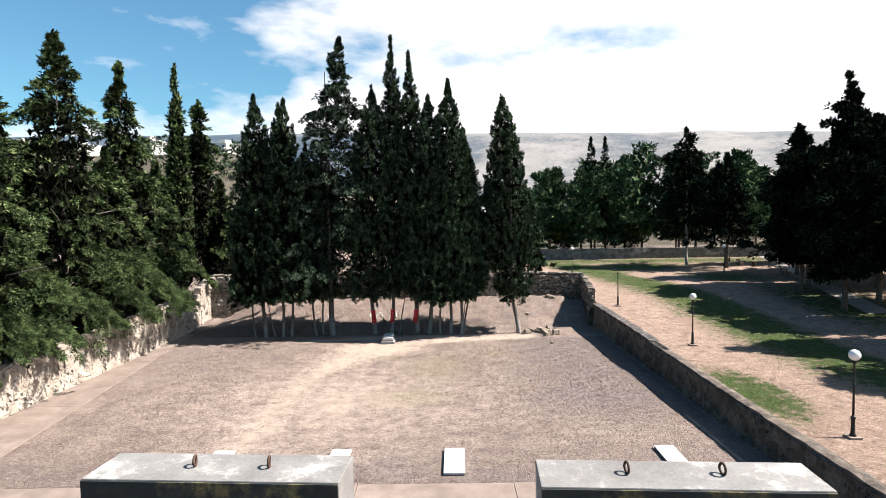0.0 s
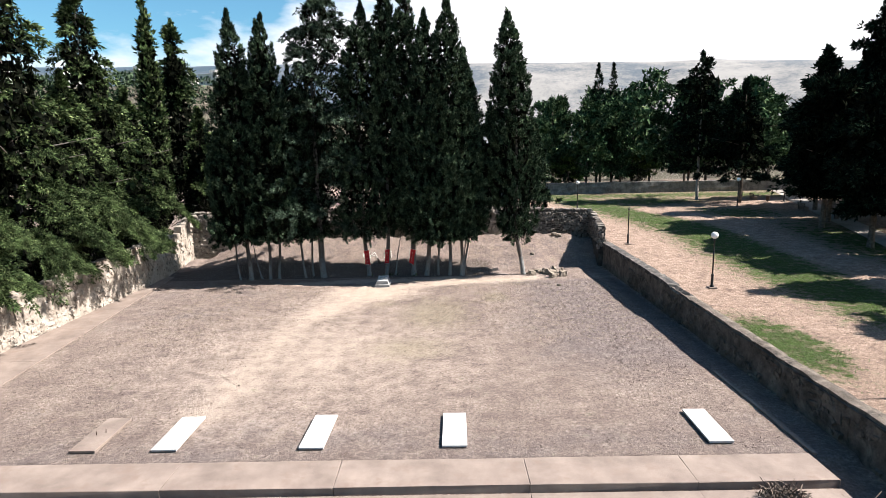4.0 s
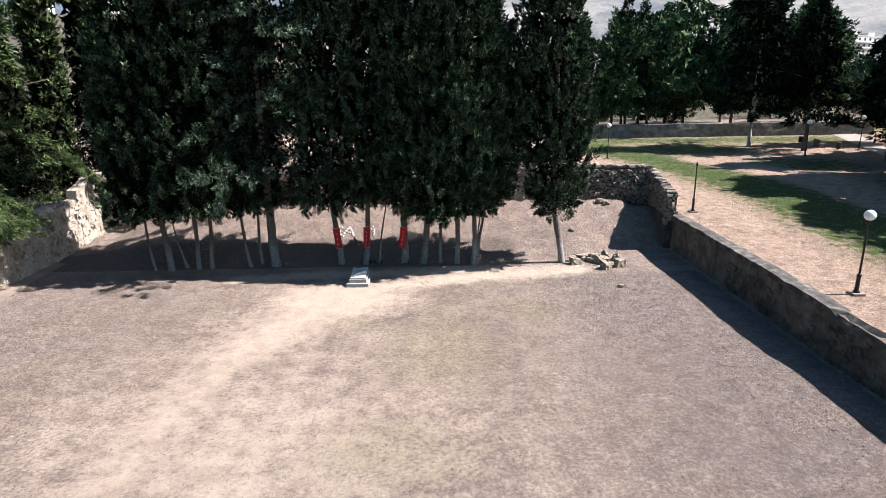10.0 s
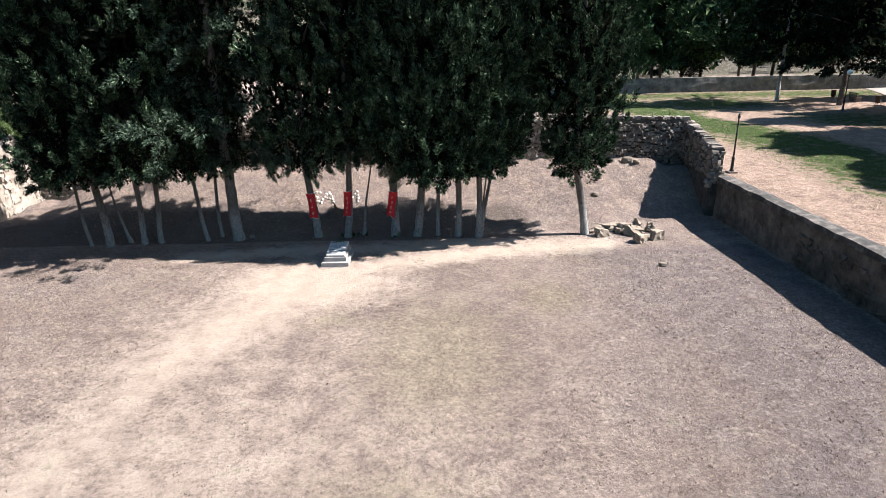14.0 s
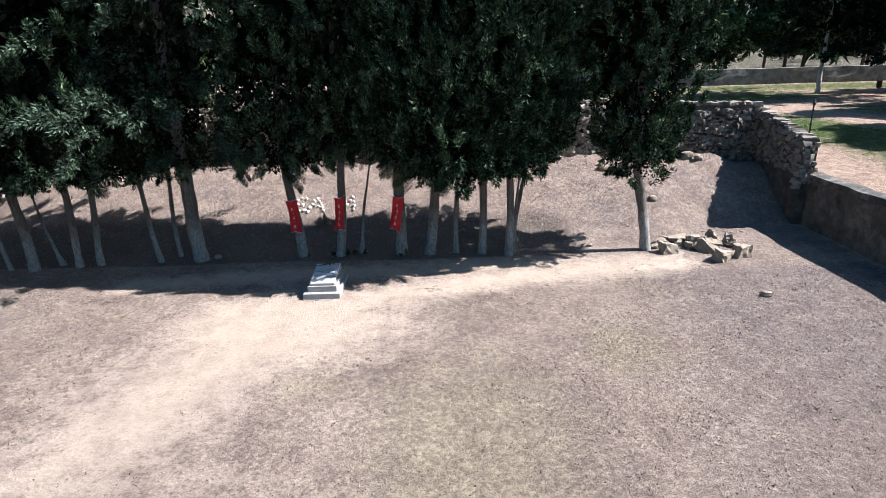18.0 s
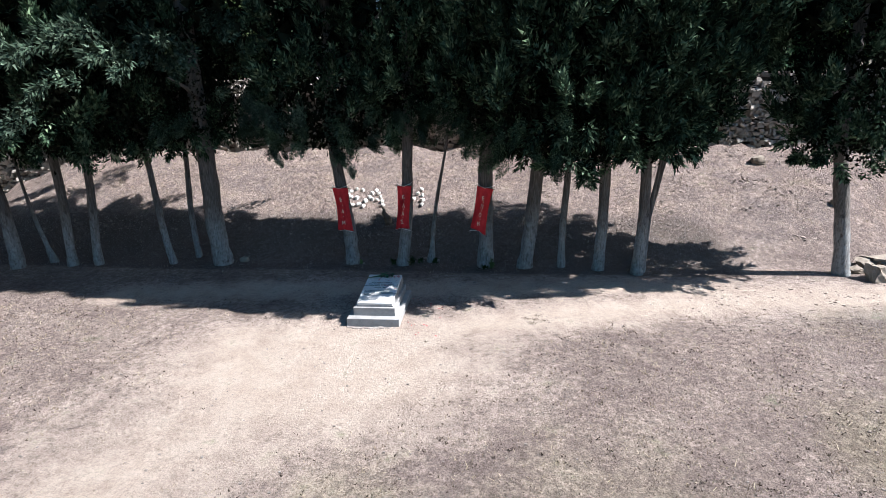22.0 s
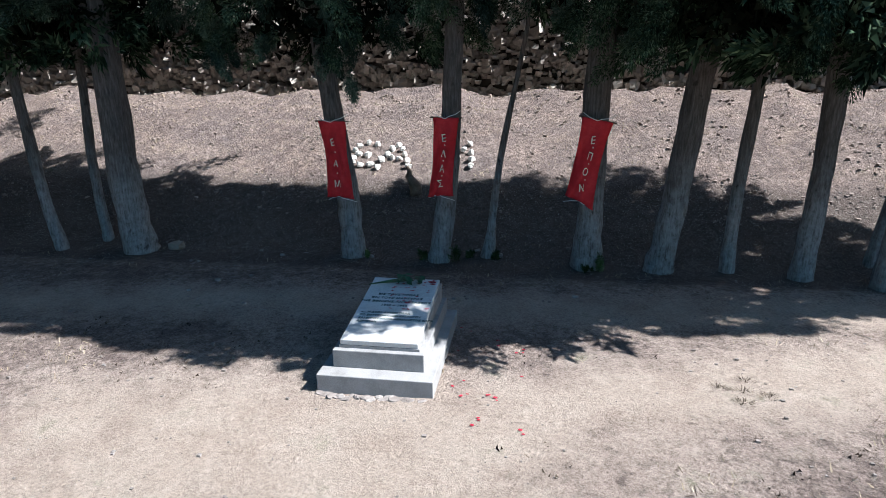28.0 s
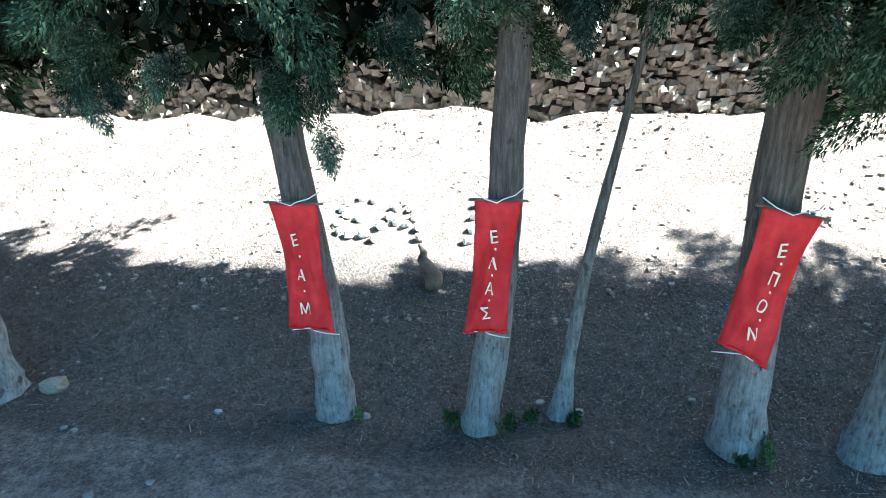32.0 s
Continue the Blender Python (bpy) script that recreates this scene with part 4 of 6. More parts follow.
LEFT = "trees behind the pale wall"
LEFT_TREES = [  # x, y, height, radius, base, shape
    (-20.9, 24.0, 15, 4.9, 1.5, "cone"), (-20.8, 29.3, 15.5, 5.0, 1.5, "cone"), (-23.2, 33.4, 17.3, 3.2, 1.2, "ragged"), (-21.0, 36.6, 20.2, 5.2, 1.3, "cone"),
    (-20.9, 41.2, 13.5, 4.7, 1.2, "cone"), (-21.9, 45.2, 20.4, 4.4, 1.6, "cone"), (-21.6, 49.6, 13.0, 3.6, 2.0, "cone"), (-22.3, 55.2, 21.8, 1.2, 1.5, "pencil"),
    (-22.1, 59.6, 20.0, 2.2, 1.5, "ragged"), (-25.5, 52.5, 14, 3.6, 1.0, "cone"), (-19.2, 56.8, 12.5, 3.2, 1.2, "cone"), (-16.5, 60.0, 14, 3.2, 1.2, "cone"),
    (-27.5, 43.0, 14, 3.8, 1.0, "cone"), (-28, 34.0, 15, 3.8, 1.0, "cone"), (-29, 60, 15, 3.8, 1.0, "cone"), (-13.5, 62, 12, 3.0, 1.0, "cone")]
for i, (x, y, h, cr, cb, shp) in enumerate(LEFT_TREES):
    near = x > -24 and y < 51
    tree("cypress", (x, y, ground_z(x, y)), h, cb, cr, 0.22, "broad feathery green cypress hanging over the pale wall" if near else "dense green cypress behind the wall",
         "tree", M_GREEN, seed=200 + i, group=LEFT, shape=shp, clumps=760 if near else 300, per=84 if near else 46, size=0.95, leaf=0.165 if near else 0.24, mode="flame" if shp == "pencil" else "branch", droop=0.42, fat=0.4, core=2600, core_size=0.34, limbs=4)



def bough(tree_y, root, tip, seed, wide=1.0):
    """One drooping fan of foliage from a tree behind the wall, from root to tip in the world."""
    ob = next(o for o in scene.objects if o.name.startswith("cypress") and o.parent is None and o.matrix_basis.translation.x < -20 and abs(o.matrix_basis.translation.y - tree_y) < 0.01)
    rng = np.random.default_rng(seed)
    a, b = np.array(root) - np.array(ob.matrix_basis.translation), np.array(tip) - np.array(ob.matrix_basis.translation)
    arch = lambda f: a + (b - a) * f + np.array([0, 0, 1.0]) * 0.9 * np.sin(np.pi * f)
    part("limb", tube(bmesh.new(), [tuple(arch(f) - np.array([0, 0, 0.45])) for f in (0.0, 0.3, 0.6, 0.9)], [0.06, 0.045, 0.03, 0.012], 6), M_BARK, ob)
    n = int(105 * wide)
    f = 0.18 + 0.82 * rng.random(n) ** 0.75
    fan = rng.normal(0, 0.55, n) * (0.35 + 1.1 * f) * wide * (1.15 - f * 0.6)
    along = unit((b - a)[None, :] * [1, 1, 0])[0]
    across = np.array([-along[1], along[0], 0])
    c = np.array([arch(k) for k in f]) + across * fan[:, None] - np.array([0, 0, 1.0]) * (np.abs(fan) * 0.35 + rng.uniform(0, 0.35, n))[:, None]
    axis = unit(along * 0.9 + across * (fan * 0.7)[:, None] + np.array([0, 0, -1.0]) * rng.uniform(0.25, 1.1, n)[:, None] + rng.normal(0, 0.25, (n, 3)))
    ln = rng.uniform(0.5, 1.0, n)
    part("bough", tris_mesh("bough", sprays(rng, c, axis, ln, ln * 0.42, 210, 0.085, 0.2), M_GREEN), None, ob)


for ty, root, tip, seed, wide in ((24.0, (-20.4, 25.0, 4.6), (-17.3, 25.4, 3.3), 601, 1.2), (29.3, (-20.4, 28.6, 5.2), (-17.0, 28.3, 3.4), 602, 1.3), (29.3, (-20.3, 30.2, 4.4), (-17.0, 31.4, 3.0), 603, 1.2),
                                  (29.3, (-20.4, 30.6, 6.8), (-17.0, 31.2, 5.2), 604, 1.2), (36.6, (-20.6, 35.6, 5.0), (-16.9, 34.5, 3.2), 605, 1.3), (36.6, (-20.5, 36.6, 6.2), (-16.0, 37.0, 3.9), 606, 1.3),
                                  (36.6, (-20.4, 37.4, 4.6), (-16.4, 38.6, 3.1), 607, 1.2), (41.2, (-20.5, 41.0, 5.6), (-15.8, 41.3, 3.4), 608, 1.4), (41.2, (-20.4, 42.0, 4.9), (-16.0, 43.2, 3.3), 609, 1.2),
                                  (41.2, (-20.5, 40.4, 6.6), (-16.6, 39.6, 5.0), 610, 1.2), (24.0, (-20.6, 24.0, 7.0), (-17.2, 23.6, 5.4), 611, 1.2), (49.6, (-20.6, 50.4, 5.6), (-17.7, 51.4, 3.5), 612, 0.7)):
    bough(ty, root, tip, seed, wide)

# park trees beyond the far wall and by the path
PINES = [(16.0, 99, 11.5, 4.6), (20.0, 103, 14.5, 5.2), (24.5, 98, 13.5, 5.2), (28.5, 105, 16.5, 5.2), (32.0, 99, 15.5, 5.4), (36.5, 104, 19.5, 5.4), (41.0, 99, 16.5, 5.4),
         (45.5, 103, 17.5, 5.4), (50, 99, 15.5, 5.2), (54.0, 104, 17.0, 5.0), (34, 112, 17, 5.5), (22, 113, 15, 5.5), (46, 113, 17, 5.5), (58.5, 108, 14, 5), (15, 110, 12, 4.6)]
for i, (x, y, h, cr) in enumerate(PINES):
    tree("pine", (x, y, ground_z(x, y)), h, 2.4, cr, 0.22, "round-crowned green pine beyond the park wall", "tree", M_PINE, M_BARK_FAR, seed=300 + i, group="pines beyond the park wall",
         shape="round", clumps=200, per=64, size=1.7, leaf=0.36, mode="branch", droop=0.12, fat=0.62, core=700, core_size=0.6, limbs=5, heart_mat=M_PINE)
for i, (x, y, h, cr) in enumerate([(27.6, 104, 20.3, 2.2), (30.2, 104.5, 20.2, 2.2)]):
    tree("cypress", (x, y, ground_z(x, y)), h, 4, cr, 0.2, "slim pointed conifer above the pines", "tree", M_DARK, M_BARK_FAR, seed=340 + i, shape="cone", clumps=240, per=36, size=0.7, leaf=0.25, mode="flame", core=900, limbs=3)
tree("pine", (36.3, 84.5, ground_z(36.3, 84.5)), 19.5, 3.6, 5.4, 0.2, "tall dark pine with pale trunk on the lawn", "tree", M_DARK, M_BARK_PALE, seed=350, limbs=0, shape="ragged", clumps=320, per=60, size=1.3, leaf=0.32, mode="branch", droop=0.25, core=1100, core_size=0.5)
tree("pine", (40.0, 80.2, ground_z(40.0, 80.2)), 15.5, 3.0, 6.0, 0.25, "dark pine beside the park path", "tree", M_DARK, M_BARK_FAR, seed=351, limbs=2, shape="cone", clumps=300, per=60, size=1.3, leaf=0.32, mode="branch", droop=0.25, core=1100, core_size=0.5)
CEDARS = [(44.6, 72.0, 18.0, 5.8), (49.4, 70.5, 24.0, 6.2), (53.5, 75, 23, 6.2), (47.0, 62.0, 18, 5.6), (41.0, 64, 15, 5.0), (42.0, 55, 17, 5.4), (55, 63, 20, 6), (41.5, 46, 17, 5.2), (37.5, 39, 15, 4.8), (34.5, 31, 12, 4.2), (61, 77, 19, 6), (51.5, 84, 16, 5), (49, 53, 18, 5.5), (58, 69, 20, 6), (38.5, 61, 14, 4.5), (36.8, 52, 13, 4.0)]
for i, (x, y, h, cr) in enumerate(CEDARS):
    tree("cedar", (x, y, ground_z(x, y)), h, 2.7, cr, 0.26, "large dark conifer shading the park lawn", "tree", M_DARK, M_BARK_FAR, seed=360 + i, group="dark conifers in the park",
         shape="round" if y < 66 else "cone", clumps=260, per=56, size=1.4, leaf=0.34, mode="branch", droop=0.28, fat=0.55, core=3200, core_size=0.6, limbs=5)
tree("cypress", (10.6, 60.5, ground_z(10.6, 60.5)), 11.0, 1.2, 2.7, 0.2, "bushy green conifer behind the rubble wall", "tree", M_CYPRESS, M_BARK_FAR, seed=380, shape="cone", clumps=280, per=56, size=0.9, leaf=0.26, mode="branch", droop=0.2, core=800, core_size=0.4)
tree("cypress", (6.3, 57.0, ground_z(6.3, 57)), 12.0, 1.2, 2.6, 0.2, "bushy dark conifer behind the rubble wall", "tree", M_CYPRESS, M_BARK_FAR, seed=381, shape="cone", clumps=280, per=56, size=0.9, leaf=0.26, mode="branch", droop=0.2, core=800, core_size=0.4)
for i, (x, y, h, cr) in enumerate([(21.5, 97.2, 5.5, 2.6), (32.5, 97.5, 5.5, 2.6), (60, 100, 7, 2.6)]):
    tree("olive", (x, y, ground_z(x, y)), h, 1.3, cr, 0.15, "light green rounded tree beside the park wall", "tree", M_BUSH, M_BARK_FAR, seed=390 + i, shape="round", clumps=120, per=50, size=0.9, leaf=0.24, mode="branch", droop=0.1, fat=0.6, core=300, core_size=0.3, limbs=4)


# far woods: one sheet of crowns between the park and the town
def far_woods():
    r = np.random.default_rng(12)
    q = []
    for _ in range(420):
        x, y = r.uniform(-230, 250), 122 + 230 * r.random() ** 1.3
        if abs(x) > y * 0.95 + 40:
            continue
        h, rad, n = r.uniform(5, 11), r.uniform(2.5, 5), 160
        d = r.normal(0, 1, (n, 3))
        d /= np.linalg.norm(d, axis=1, keepdims=True)
        p = d * np.array([rad, rad, h * 0.45]) * r.uniform(0.7, 1.05, (n, 1)) + np.array([x, y, ground_z(x, y) + h * 0.5])
        e = d + r.normal(0, 0.5, d.shape)
        s = np.cross(e, r.normal(0, 1, d.shape))
        s /= np.linalg.norm(s, axis=1, keepdims=True)
        q.append(np.stack([p - s * 0.45, p + s * 0.45, p + e * 1.3], 1))
    return tris_mesh("far_woods", np.concatenate(q), M_CYPRESS)


whole("far_woods", far_woods(), None, "distant green trees between park and town", "trees", "stuff")


# ---- pavements and slabs ----
def slab_mesh(name, x0, x1, y0, y1, z0, z1, mat, bevel=0.01, jit=0.0, seed=0, cut=None):
    bm = bmesh.new()
    box(bm, x0, x1, y0, y1, z0, z1, bevel)
    r = random.Random(seed)
    if jit:
        for v in bm.verts:
            v.co += Vector((r.uniform(-jit, jit), r.uniform(-jit, jit), 0))
    return bm


pav = thing("pavement_front", "worn pale concrete walkway with cracks", "pavement", (0, 0, 0), kind="structure")
xs = [-18.4, -12.1, -5.6, -0.9, 4.4, 8.9, 12.7]
for a, b in zip(xs, xs[1:]):
    part("concrete_slab", slab_mesh("s", a + 0.008, b - 0.008, 19.15, 20.55, -0.25, 0.09, M_CONCRETE, 0.015, 0.012, int(a * 7)), M_CONCRETE, pav)
for a, b in zip(xs, xs[1:]):
    part("lower_slab", slab_mesh("s", a + 0.008, b - 0.008, 18.1, 19.05, -0.3, -0.1, M_CONCRETE, 0.015, 0.012, int(a * 5)), M_CONCRETE, pav)
lp = thing("pavement_left", "pale concrete strip along the rendered wall", "pavement", (0, 0, 0), kind="structure")
ys = [20.6, 25, 29.5, 34, 38.5, 43, 47.5, 51.5]
edge = lambda y: -15.2 - (y - 23) * 0.115
for a, b in zip(ys, ys[1:]):
    vs = [(-18.6, a, 0.055), (edge(a), a, 0.055), (edge(b), b, 0.055), (-18.6, b, 0.055), (-18.6, a, -0.2), (edge(a), a, -0.2), (edge(b), b, -0.2), (-18.6, b, -0.2)]
    vs = [(x, y + (0.008 if y == a else -0.008), z) for x, y, z in vs]
    part("concrete_slab", mesh_of("s", vs, [(0, 1, 2, 3), (5, 4, 7, 6), (4, 5, 1, 0), (5, 6, 2, 1), (6, 7, 3, 2), (7, 4, 0, 3)], M_CONCRETE), None, lp)
kerb = thing("kerb", "low crumbling concrete kerb beside the wall", "kerb", (0, 0, 0), kind="structure")
for k in range(5):
    y = 20.6 + k * 1.3
    part("kerb_stone", slab_mesh("k", 12.86 - k * 0.005, 12.98 - k * 0.005, y + 0.01, y + 1.28, -0.1, 0.075, M_CONCRETE, 0.012, 0.012, k), M_CONCRETE, kerb)

for x0, x1, mat_, lab in ((-9.42, -8.62, M_CONCRETE, "weathered grey concrete grave slab with iron stubs"), (-6.88, -6.1, M_MARBLE, "white marble grave slab lying on the ground"),
                          (-2.34, -1.58, M_MARBLE, "white marble grave slab lying on the ground"), (2.04, 2.81, M_MARBLE, "white marble grave slab lying on the ground"),
                          (10.18, 10.92, M_MARBLE, "white marble grave slab near the shaded wall")):
    ob = thing("grave_slab", lab, "slab", ((x0 + x1) / 2, 22.42, ground_z((x0 + x1) / 2, 22.4)), "flat grave slabs in a row", turn=random.Random(int(x0 * 9)).uniform(-1.5, 1.5))
    w = (x1 - x0) / 2
    part("plinth", slab_mesh("p", -w + 0.03, w - 0.03, -1.08, 1.08, -0.12, 0.05, M_CONCRETE, 0.01), M_CONCRETE, ob)
    part("slab", slab_mesh("p", -w, w, -1.12, 1.12, 0.052, 0.115, mat_, 0.008), mat_, ob)
    if mat_ is M_CONCRETE:
        for px, py in ((-0.12, -0.1), (0.1, 0.05)):
            part("iron_stub", tube(bmesh.new(), [(px, py, 0.1), (px + 0.02, py, 0.24)], [0.014, 0.012], 6), M_RUST, ob)

# tall concrete slabs with lifting rings
for cx, cy, wd, dp, rings in ((0.06, 6.62, 2.42, 0.6, (-0.28, 0.45)), (4.3, 6.33, 2.48, 0.58, (-0.45, 0.4))):
    ob = thing("concrete_monolith", "tall concrete block with dark face and two iron lifting rings", "block", (cx, cy, -0.2), "tall concrete blocks", turn=-3.6)
    part("block", slab_mesh("b", -wd / 2, wd / 2, -dp / 2, dp / 2, 0, 6.97, M_BLOCK, 0.012), M_BLOCK, ob)
    part("dark_face", slab_mesh("f", -wd / 2 + 0.004, wd / 2 - 0.004, -dp / 2 - 0.02, -dp / 2 - 0.002, 0.1, 6.955, M_DARKFACE, 0.003), M_DARKFACE, ob, "near-black front face with ochre stains")
    for rx in rings:
        bm = bmesh.new()
        pts = [(rx + 0.02 * math.sin(a * 0.5), 0.047 * math.cos(a), 7.025 + 0.05 * math.sin(a)) for a in [2 * math.pi * k / 18 for k in range(18)]]
        tube(bm, pts + [pts[0]], [0.012] * 19, 8, False)
        part("lifting_ring", bm, M_RUST, ob)

# ---- stone monument ----
tomb = thing("memorial_tomb", "stepped pale stone memorial with inscribed white marble slab", "memorial", (-2.095, 42.93, ground_z(-2.1, 43.2) - 0.02), turn=0.3)
part("base_step", slab_mesh("b", -0.495, 0.495, 0.0, 1.52, 0, 0.185, M_TOMB, 0.008), M_TOMB, tomb)
part("second_step", slab_mesh("b", -0.395, 0.395, 0.15, 1.45, 0.185, 0.345, M_TOMB, 0.008), M_TOMB, tomb)
wedge = bmesh.new()
box(wedge, -0.35, 0.35, 0.2, 1.4, 0.345, 0.37, 0.0)
for v in wedge.verts:
    if v.co.z > 0.36 and v.co.y > 1:
        v.co.z += 0.15
part("bed", wedge, M_TOMB, tomb)
mortar = bmesh.new()
mr = random.Random(14)
for k in range(22):
    vs, fs = lump(mr, mr.uniform(0.02, 0.055), mr.uniform(0.015, 0.035), mr.uniform(0.01, 0.024), 0.7)
    off = Vector((-0.46 + k * 0.042 + mr.uniform(-0.03, 0.03), -0.03 + mr.uniform(-0.04, 0.02), 0.016))
    mv = [mortar.verts.new(Vector(v) + off) for v in vs]
    for f in fs:
        mortar.faces.new([mv[i] for i in f])
tagged(part("mortar_bed", mortar, M_PEBBLE, tomb, "rough crumbling mortar at the foot"), kind="stuff")
SL = math.atan(0.15 / 1.2)
slab_ob = part("marble_slab", slab_mesh("m", -0.338, 0.338, 0.0, 1.18, 0.002, 0.05, M_MARBLE, 0.006), M_MARBLE, tomb, "white marble plate with engraved Greek lettering", (0, 0.205, 0.37), (math.degrees(SL), 0, 0))


def lettering(text, size, mat, spacing=1.0, bold=0.0, align="CENTER", line=1.0):
    cu = bpy.data.curves.new("text", "FONT")
    cu.body, cu.size, cu.align_x, cu.extrude, cu.space_character, cu.offset, cu.space_line = text, size, align, 0.0015, spacing, bold, line
    cu.resolution_u = 3
    tmp = new("tmp", cu)
    me = bpy.data.meshes.new_from_object(tmp.evaluated_get(bpy.context.evaluated_depsgraph_get()))
    bpy.data.objects.remove(tmp)
    me.materials.clear()
    me.materials.append(mat)
    return me


for k, (txt, y, size) in enumerate((("ΕΙΣ ΤΟΥΣ ΗΡΩΑΣ", 0.815, 0.044), ("ΚΑΙ ΤΟΥΣ ΜΑΡΤΥΡΑΣ", 0.745, 0.044), ("ΤΗΣ ΕΘΝΙΚΗΣ ΑΝΤΙΣΤΑΣΕΩΣ", 0.675, 0.044), ("1942 – 1944", 0.605, 0.044),
                                    ("«.....Η ΔΟΞΑ ΑΥΤΩΝ ΠΑΡΑ", 0.47, 0.0375), ("ΤΩ ΕΝΤΥΧΟΝΤΙ ΑΙΕΙ ΚΑΙ ΛΟΓΟΥ", 0.415, 0.0375), ("ΚΑΙ ΕΡΓΟΥ ΚΑΙΡΩ ΑΕΙΜΝΗΣΤΟΣ ΚΑΤΑ", 0.36, 0.0375), ("ΛΕΙΠΕΤΑΙ»", 0.305, 0.0375))):
    left = k >= 4
    line_ob = part("inscription_line", lettering(txt, size, M_INK, 1.12 if k < 4 else 1.0, 0.0012, "LEFT" if left else "CENTER"), None, slab_ob, "dark engraved capitals", (-0.285 if left else -0.01, y, 0.0515))
    tagged(line_ob, "dark engraved capitals", kind="stuff")

rf = random.Random(21)
bunch = thing("rose_bunch", "green rose stems with red petals lying on the marble slab", "flowers", (-2.11, 44.2, ground_z(-2.1, 43.2) + 0.53), turn=1)
for k in range(5):
    part("stem", tube(bmesh.new(), [(-0.26 - 0.02 * k, -0.05 - 0.012 * k, 0.012), (-0.1, -0.02, 0.02 + 0.006 * k), (0.06, 0.02 + 0.01 * k, 0.03)], [0.006, 0.006, 0.005], 6), M_STEM, bunch)
for k in range(26):
    c, a = Vector((rf.uniform(-0.08, 0.19), rf.uniform(-0.08, 0.1), rf.uniform(0.02, 0.06))), rf.uniform(0, 6.28)
    d, s = Vector((math.cos(a), math.sin(a), 0.2)) * 0.055, Vector((-math.sin(a), math.cos(a), 0)) * 0.028
    part("leaf", mesh_of("leaf", [c - d, c + s, c + d, c - s + Vector((0, 0, 0.01))], [(0, 1, 2, 3)], M_STEM), None, bunch)


def petals(name, pts, parent, label):
    vs, fs = [], []
    for c, r in pts:
        a, n = rf.uniform(0, 6.28), len(vs)
        tilt = rf.uniform(0.0, 0.6)
        for k in range(6):
            th = a + k * math.pi / 3
            vs.append((c[0] + r * math.cos(th) * 1.2, c[1] + r * math.sin(th) * 0.8, c[2] + 0.004 + tilt * r * (0.6 if k % 2 else 0.1)))
        fs.append(tuple(range(n, n + 6)))
    ob = whole(name, mesh_of(name, vs, fs, M_PETAL), None, label, "petals", "stuff")
    return ob


TZ = ground_z(-2.1, 43.2)
pp = []
for _ in range(42):
    x, y = rf.uniform(-0.1, 0.34), rf.uniform(0.5, 1.14)
    pp.append(((-2.095 + x * 0.95 - 0.005 * (y + 0.2), 42.93 + (y + 0.2) + 0.005 * x, TZ + 0.405 + y * 0.125), rf.uniform(0.007, 0.017)))
for _ in range(22):
    x, y = rf.uniform(0.42, 1.2), rf.uniform(-0.5, 1.4)
    px, py = -2.13 + x + 0.08, 43.0 + y
    pp.append(((px, py, ground_z(px, py) + 0.004), rf.uniform(0.01, 0.018)))
for _ in range(9):
    pp.append(((-2.095 + rf.uniform(0.24, 0.3), 42.93 + rf.uniform(1.22, 1.3), TZ + 0.545), rf.uniform(0.012, 0.02)))
petals("rose_petals", pp, None, "scattered red rose petals on the memorial and the earth")


